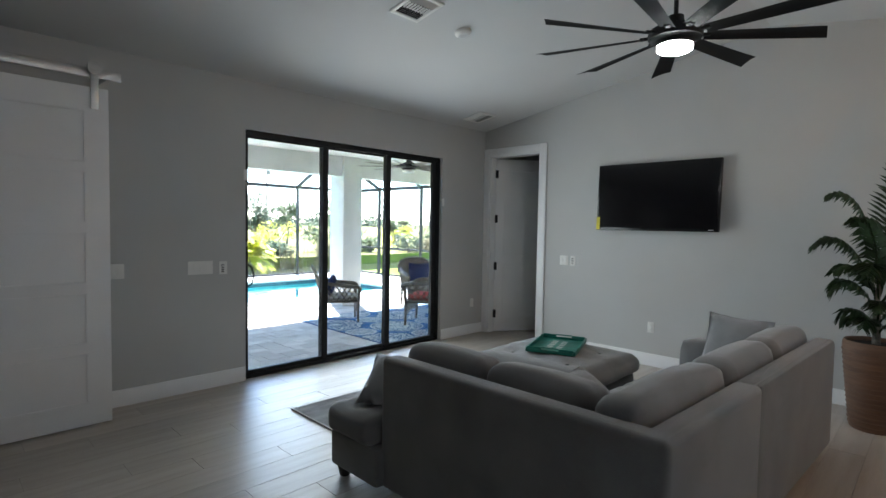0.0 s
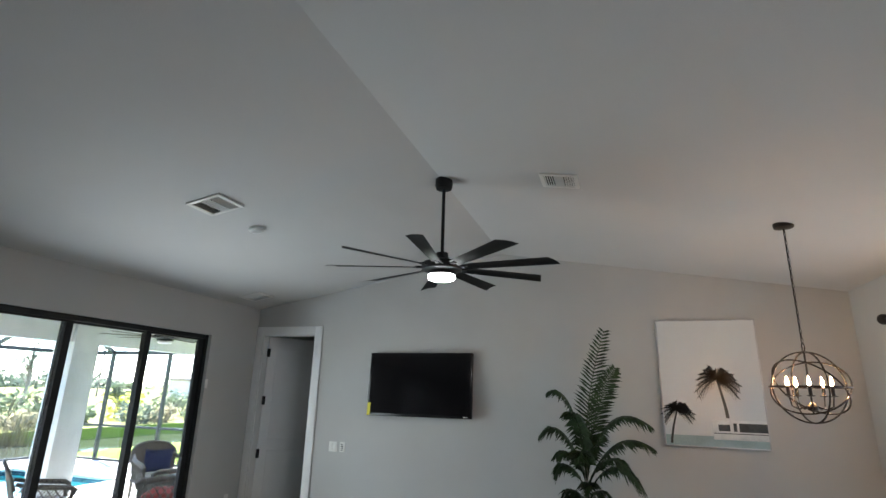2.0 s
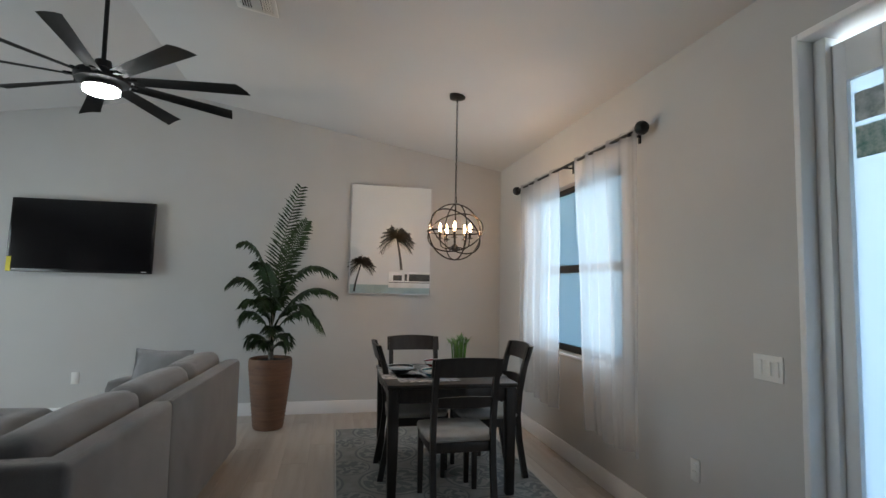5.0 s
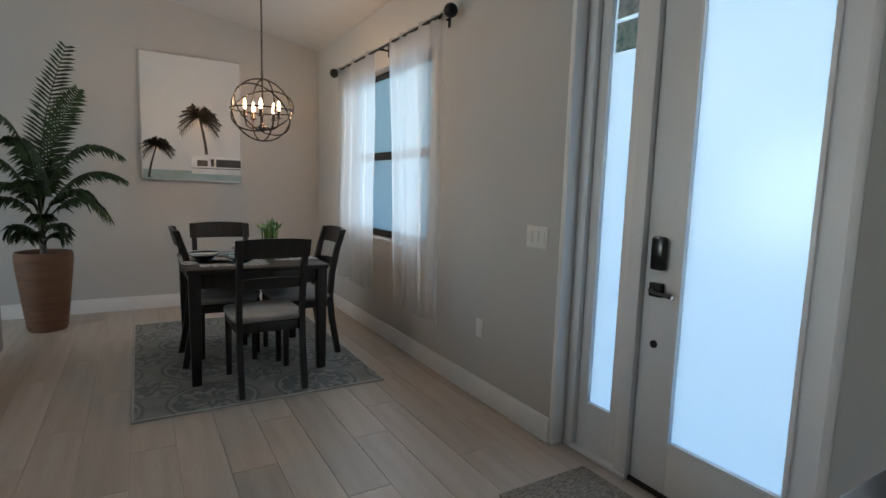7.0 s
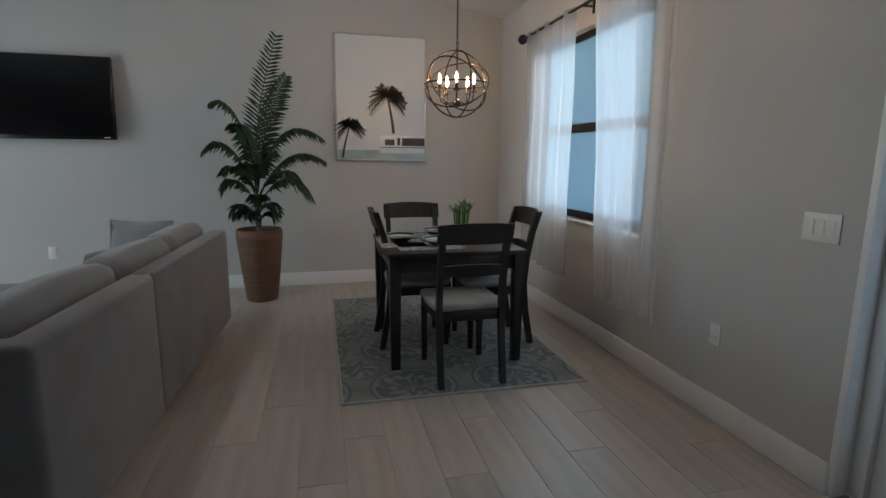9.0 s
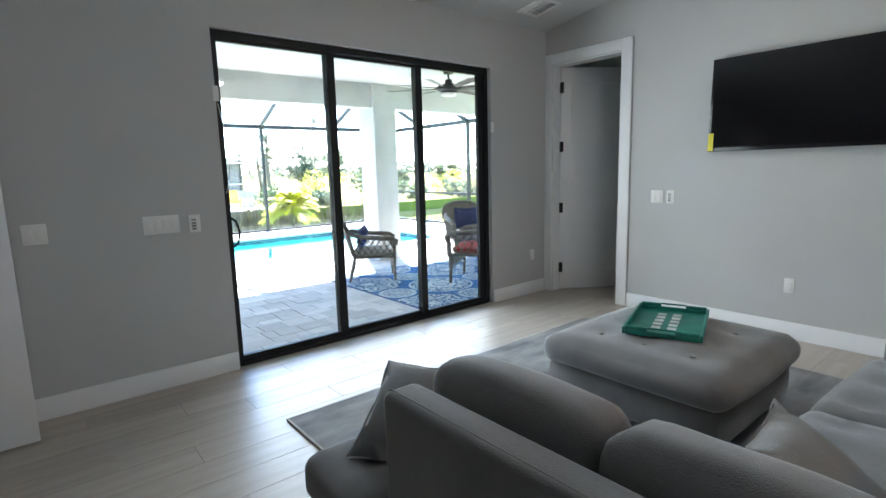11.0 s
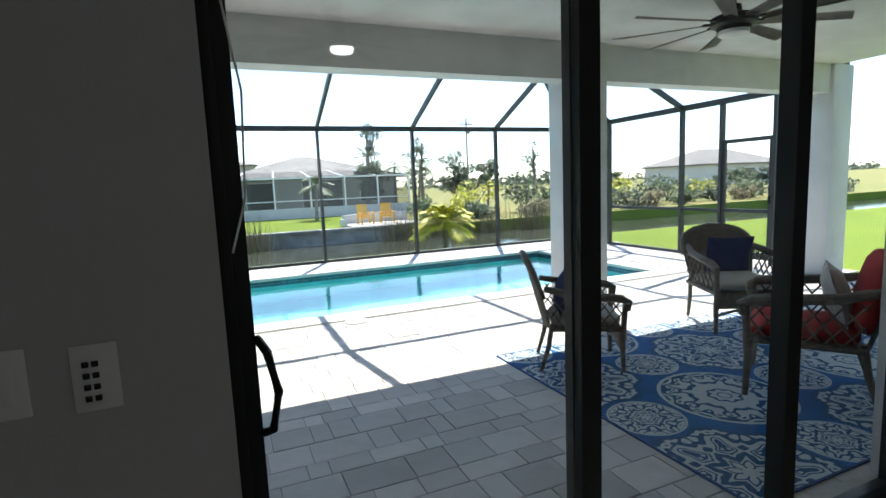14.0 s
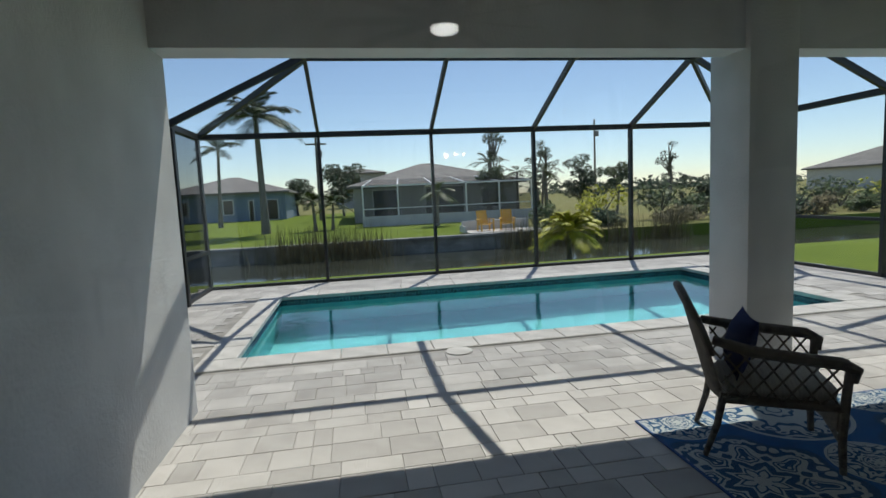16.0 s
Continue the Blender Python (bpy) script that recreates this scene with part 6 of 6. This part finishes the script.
def tree(x, y, z, h, r, material, seed, label="leafy green tree on the far bank", sparse=1.0):
    rng = random.Random(seed)
    t = thing("tree", (x, y, z), label, "tree", "trees on the far bank")
    bm = bmesh.new()
    tube([(0, 0, -0.2), (0.05 * h * rng.uniform(-1, 1), 0, h * 0.35), (0.07 * h * rng.uniform(-1, 1), 0, h * 0.8)], [0.03 * h, 0.022 * h, 0.008 * h], 7, bm)
    part("trunk", bm, BARK, t)
    lim, cr = bmesh.new(), bmesh.new()
    for k in range(int(16 * sparse) + 4):
        a, zz = rng.uniform(0, 6.28), h * rng.uniform(0.35, 0.95)
        q = r * rng.uniform(0.3, 0.9) * (1.15 - zz / h * 0.6)
        e = (q * math.cos(a), q * math.sin(a), zz)
        tube([(0, 0, zz * 0.75), e], [0.012 * h, 0.004 * h], 5, lim)
        leaf_cloud(cr, e, r * 0.34, r * 0.34, r * 0.2, int(170 * sparse), 0.035 * r + 0.055, rng)
    part("limb", lim, BARK, t)
    part("crown", cr, material, t, smooth=0)


def palm(x, y, z, h, fl, n, material, seed, label, lean=0.0, leaf_len=0.5, trunk=0.16):
    rng = random.Random(seed)
    p = thing("palm_tree", (x, y, z), label, "palm tree", "palm trees")
    part("trunk", tube([(0, 0, -0.2), (lean * 0.3, 0, h * 0.3), (lean * 0.7, 0, h * 0.7), (lean, 0, h)], [trunk * 1.5, trunk, trunk * 0.85, trunk * 0.7], 10), BARK, p)
    for k in range(n):
        az, el = 360 * k / n + rng.uniform(-12, 12), rng.uniform(-5, 70)
        d = Vector((math.cos(radians(az)) * math.cos(radians(el)), math.sin(radians(az)) * math.cos(radians(el)), math.sin(radians(el))))
        bm = bmesh.new()
        frond_into(bm, Vector((lean, 0, h)), d, fl * rng.uniform(0.85, 1.1), 0.5, leaf_len, 26, 0.07 * leaf_len + 0.02, rng=rng)
        part("frond", bm, material, p, smooth=0)


palm(-1.76, 37.2, -0.45, 7.0, 3.0, 30, LEAFDARK, 11, "tall coconut palm with a slim grey trunk on the lawn", -0.1, 0.9, 0.2)
palm(-7.0, 48, -0.4, 6.2, 2.2, 16, LEAFDARK, 12, "coconut palm standing beside the blue-grey house", 0.3, 0.7, 0.14)
palm(10.0, 19.2, -0.85, 1.0, 1.2, 34, LEAFYELLOW, 13, "bright yellow-green areca palm on the near bank", 0.0, 0.42, 0.07)
palm(-6.8, 30, -0.5, 0.3, 1.1, 10, LEAFYELLOW, 14, "small yellow-green palm on the lawn", 0.0, 0.3, 0.08)
for k, (x, y, h, fl, lean) in enumerate(((2.2, 38.0, 1.6, 1.3, 0.1), (1.2, 37.2, 1.8, 1.3, -0.1), (8.6, 35.6, 2.0, 1.4, 0.1), (15.2, 40, 3.2, 1.8, 0.0), (13.5, 42, 4.0, 1.8, 0.2), (18.5, 44, 3.4, 1.9, 0.2))):
    palm(x, y, -0.4, h, fl, 13, LEAFDARK if k > 2 else LEAF, 40 + k, "bushy green palm in the neighbour's garden", lean, 0.45, 0.1)
rng = random.Random(21)
for k in range(10):
    x, y = 14 + 3.6 * k + rng.uniform(-1, 1), 36 + rng.uniform(-4, 8)
    h = rng.uniform(2.8, 4.2) if k < 3 else rng.uniform(1.5, 2.4)
    tree(x, y, -0.4, h, h * 0.4, LEAFDARK if k % 2 else LEAF, 60 + k, sparse=0.8)
for k, (x, y, h) in enumerate(((15.5, 47, 7.2), (20.5, 50, 6.6), (22, 52, 7.4), (35, 52, 7.0))):
    tree(x, y, -0.3, h, h * 0.2, LEAFDARK, 90 + k, "thin open pine tree against the sky", 0.45)
tree(2.5, 60, -0.2, 5.2, 3.0, LEAFDARK, 99, "dense dark green tree behind the lawn")
tree(-3.2, 70, -0.2, 4.6, 2.6, LEAFDARK, 100, "dense dark green tree behind the lawn")
for k in range(16):
    x = 14 + 2.3 * k + rng.uniform(-0.8, 0.8)
    bush("bush", x, BANK + rng.uniform(0.4, 2.8), -0.6, rng.uniform(0.9, 1.5), rng.uniform(0.9, 1.8), (LEAF, LEAFDARK, REED, LEAF)[k % 4], "wild green and brown brush on the canal bank", 200 + k)
for k in range(8):
    bush("bush", 17 + 3.4 * k, 30 + rng.uniform(0, 3), -0.4, 1.5, 1.9, LEAF if k % 3 else LEAFYELLOW, "rounded green shrub on the far bank", 240 + k)
# far tree line
bm = bmesh.new()
for k in range(150):
    x = rng.uniform(-160, 330)
    leaf_cloud(bm, (x, 180 + rng.uniform(-25, 25), rng.uniform(0.5, 2.2)), rng.uniform(4, 10), 4, rng.uniform(1.5, 4.2), 60, 1.1, rng)
tagged(part("far_woods", bm, LEAFDARK, smooth=0), "distant dark green line of trees", "woods", kind="stuff")
# reeds by the seawall
bm = bmesh.new()
for k in range(1500):
    c = rng.choice((0.8, 2.0, 3.0, 4.2, 11.0, 13.0, 15.5, 18))
    p = Vector((c + rng.gauss(0, 0.55), BANK - 0.5 + rng.gauss(0, 0.25), -1.15))
    h, a = rng.uniform(0.7, 1.9), rng.uniform(0, 6.28)
    q = p + Vector((math.cos(a) * 0.25, math.sin(a) * 0.25, h))
    s = Vector((-math.sin(a), math.cos(a), 0)) * 0.018
    bm.faces.new([bm.verts.new(c2) for c2 in (p - s, p + s, q)])
tagged(part("reeds", bm, REED, smooth=0), "tall dry reeds standing in the canal edge", "reeds", kind="stuff")
# utility poles
for x, y, h in ((0.6, 52, 7.5), (31, 60, 9.5), (63, 78, 11)):
    u = thing("utility_pole", (x, y, -0.3), "grey utility pole with a crossarm", "utility pole", "utility poles")
    part("mast", tube([(0, 0, -0.2), (0, 0, h)], [0.14, 0.09], 8), BARK, u)
    part("crossarm", boxes((-0.9, -0.06, h - 0.8, 0.9, 0.06, h - 0.66)), BARK, u)
    part("transformer", lathe([(0.05, 0), (0.2, 0.02), (0.2, 0.6), (0.05, 0.65)], 12, at=(0.3, 0, h - 1.9)), CONCRETE, u)

# ---- pieces: floor planks, pavers, coping, mosaic ----
def piece_mesh(w, h, t, material, bev=0.003):
    bm = bmesh.new()
    a = [bm.verts.new(p) for p in ((bev, bev, 0), (w - bev, bev, 0), (w - bev, h - bev, 0), (bev, h - bev, 0))]
    b = [bm.verts.new(p) for p in ((0, 0, -bev), (w, 0, -bev), (w, h, -bev), (0, h, -bev))]
    c = [bm.verts.new(p) for p in ((0, 0, -t), (w, 0, -t), (w, h, -t), (0, h, -t))]
    bm.faces.new(a)
    for u, v in ((a, b), (b, c)):
        for k in range(4):
            bm.faces.new((u[k], v[k], v[(k + 1) % 4], u[(k + 1) % 4]))
    me = finish(bm, 0)
    me.materials.append(material)
    return me


PL, PWD, J = 1.2, 0.2, 0.0022
cache = {}
rng = random.Random(5)
row, y = 0, YE - 0.12
while y < YS + 0.10:
    x = -2.4 - (0.4 * (row % 3)) - 0.07 * (row % 2)
    while x < 6.84:
        w = min(PL, 6.84 - x) - J
        h = min(PWD, YS + 0.10 - y) - J
        if w > 0.05 and h > 0.02:
            key = (round(w, 3), round(h, 3))
            if key not in cache:
                cache[key] = piece_mesh(key[0], key[1], 0.006, PLANK, 0.0008)
            o = part("plank", cache[key], None, floor)
            o.location = (x, y, 0.0)
        x += PL
    y += PWD
    row += 1
# bedroom floor, one sheet of the same tile
part("bedroom_planks", boxes((6.842, 2.4, -0.004, 9.3, YS, 0.0)), PLANK, floor)

deck = wall("pavement", boxes((1.0, YS + 0.24, -0.2, 11.0, PY0 - 0.1, ZD - 0.008), (1.0, PY1 + 0.1, -0.2, 11.0, 13.9, ZD - 0.008), (1.0, PY0 - 0.1, -0.2, PX0 - 0.1, PY1 + 0.1, ZD - 0.008), (PX1 + 0.1, PY0 - 0.1, -0.2, 11.0, PY1 + 0.1, ZD - 0.008)), SAND, "light grey and cream concrete paver pool deck")
deck["category"] = "paving"
CP = 0.3
pavers = []
y = YS + 0.25
hs = [0.22, 0.145, 0.22, 0.22, 0.145]
r = 0
while y < 13.85:
    h = hs[r % 5]
    x = 1.02 - rng.uniform(0, 0.2)
    while x < 10.98:
        w = rng.choice((0.11, 0.145, 0.22, 0.22, 0.22, 0.29, 0.29, 0.33))
        if x + w > 0.9:
            pavers.append((x, y, w, h))
        x += w
    y += h
    r += 1


def clear(x, y, w, h):
    return x + w > PX0 - CP and x < PX1 + CP and y + h > PY0 - CP and y < PY1 + CP


pavers = [p for p in pavers if not clear(*p)]
near = [p for p in pavers if 3.05 < p[0] < 5.3 and p[1] < 8.1][:298]
nearset = set(near)
cache = {}
for x, y, w, h in near:
    key = (round(w - 0.0035, 4), round(h - 0.0035, 4))
    if key not in cache:
        cache[key] = piece_mesh(key[0], key[1], 0.01, PAVER, 0.0025)
    o = part("paver", cache[key], None, deck)
    o.location = (x, y, ZD + rng.uniform(-0.002, 0.001))
verts, faces = [], []
for x, y, w, h in pavers:
    if (x, y, w, h) in nearset:
        continue
    b, e, z = len(verts), 0.0025, ZD + rng.uniform(-0.002, 0.001)
    w, h = w - 0.0035, h - 0.0035
    verts += [(x + e, y + e, z), (x + w - e, y + e, z), (x + w - e, y + h - e, z), (x + e, y + h - e, z), (x, y, z - e), (x + w, y, z - e), (x + w, y + h, z - e), (x, y + h, z - e), (x, y, z - 0.01), (x + w, y, z - 0.01), (x + w, y + h, z - 0.01), (x, y + h, z - 0.01)]
    faces.append((b, b + 1, b + 2, b + 3))
    for o in (0, 4):
        faces += [(b + o + k, b + o + 4 + k, b + o + 4 + (k + 1) % 4, b + o + (k + 1) % 4) for k in range(4)]
me = bpy.data.meshes.new("pavers")
me.from_pydata(verts, [], faces)
me.materials.append(PAVER)
o = part("paver_field", me, None, deck)
o["kind"] = "stuff"
# coping round the pool, and the waterline mosaic
cme = {}
def coping(x, y, w, h):
    k = (round(w, 3), round(h, 3))
    if k not in cme:
        cme[k] = piece_mesh(w - 0.005, h - 0.005, 0.05, COPING, 0.008)
    part("coping_stone", cme[k], None, deck).location = (x, y, ZD + 0.008)


n = int((PX1 - PX0 + 2 * CP) / 0.42)
st = (PX1 - PX0 + 2 * CP) / n
for k in range(n):
    coping(PX0 - CP + k * st, PY0 - CP, st, CP + 0.03)
    coping(PX0 - CP + k * st, PY1 - 0.03, st, CP + 0.03)
n = int((PY1 - PY0) / 0.42)
st = (PY1 - PY0 - 0.06) / n
for k in range(n):
    coping(PX0 - CP, PY0 + 0.03 + k * st, CP + 0.03, st)
    coping(PX1 - 0.03, PY0 + 0.03 + k * st, CP + 0.03, st)
bm = bmesh.new()
for x0, y0, dx, dy, n in ((PX0, PY1 - 0.006, 1, 0, 130), (PX0, PY0 + 0.0, 1, 0, 130), (PX1 - 0.006, PY0, 0, 1, 60), (PX0, PY0, 0, 1, 60)):
    L = (PX1 - PX0) if dx else (PY1 - PY0)
    s = L / n
    for k in range(n):
        for j in range(3):
            a = k * s
            boxes((x0 + dx * a, y0 + dy * a, ZD - 0.035 - 0.05 * (j + 1), x0 + dx * (a + s - 0.004) + dy * 0.006, y0 + dy * (a + s - 0.004) + dx * 0.006, ZD - 0.035 - 0.05 * j - 0.004), bm=bm) if j < 3 and len(bm.verts) < 9200 else None
o = part("waterline_mosaic", bm, MOSAIC, pool, "dark blue mosaic waterline tiles", smooth=0)
o["kind"] = "stuff"
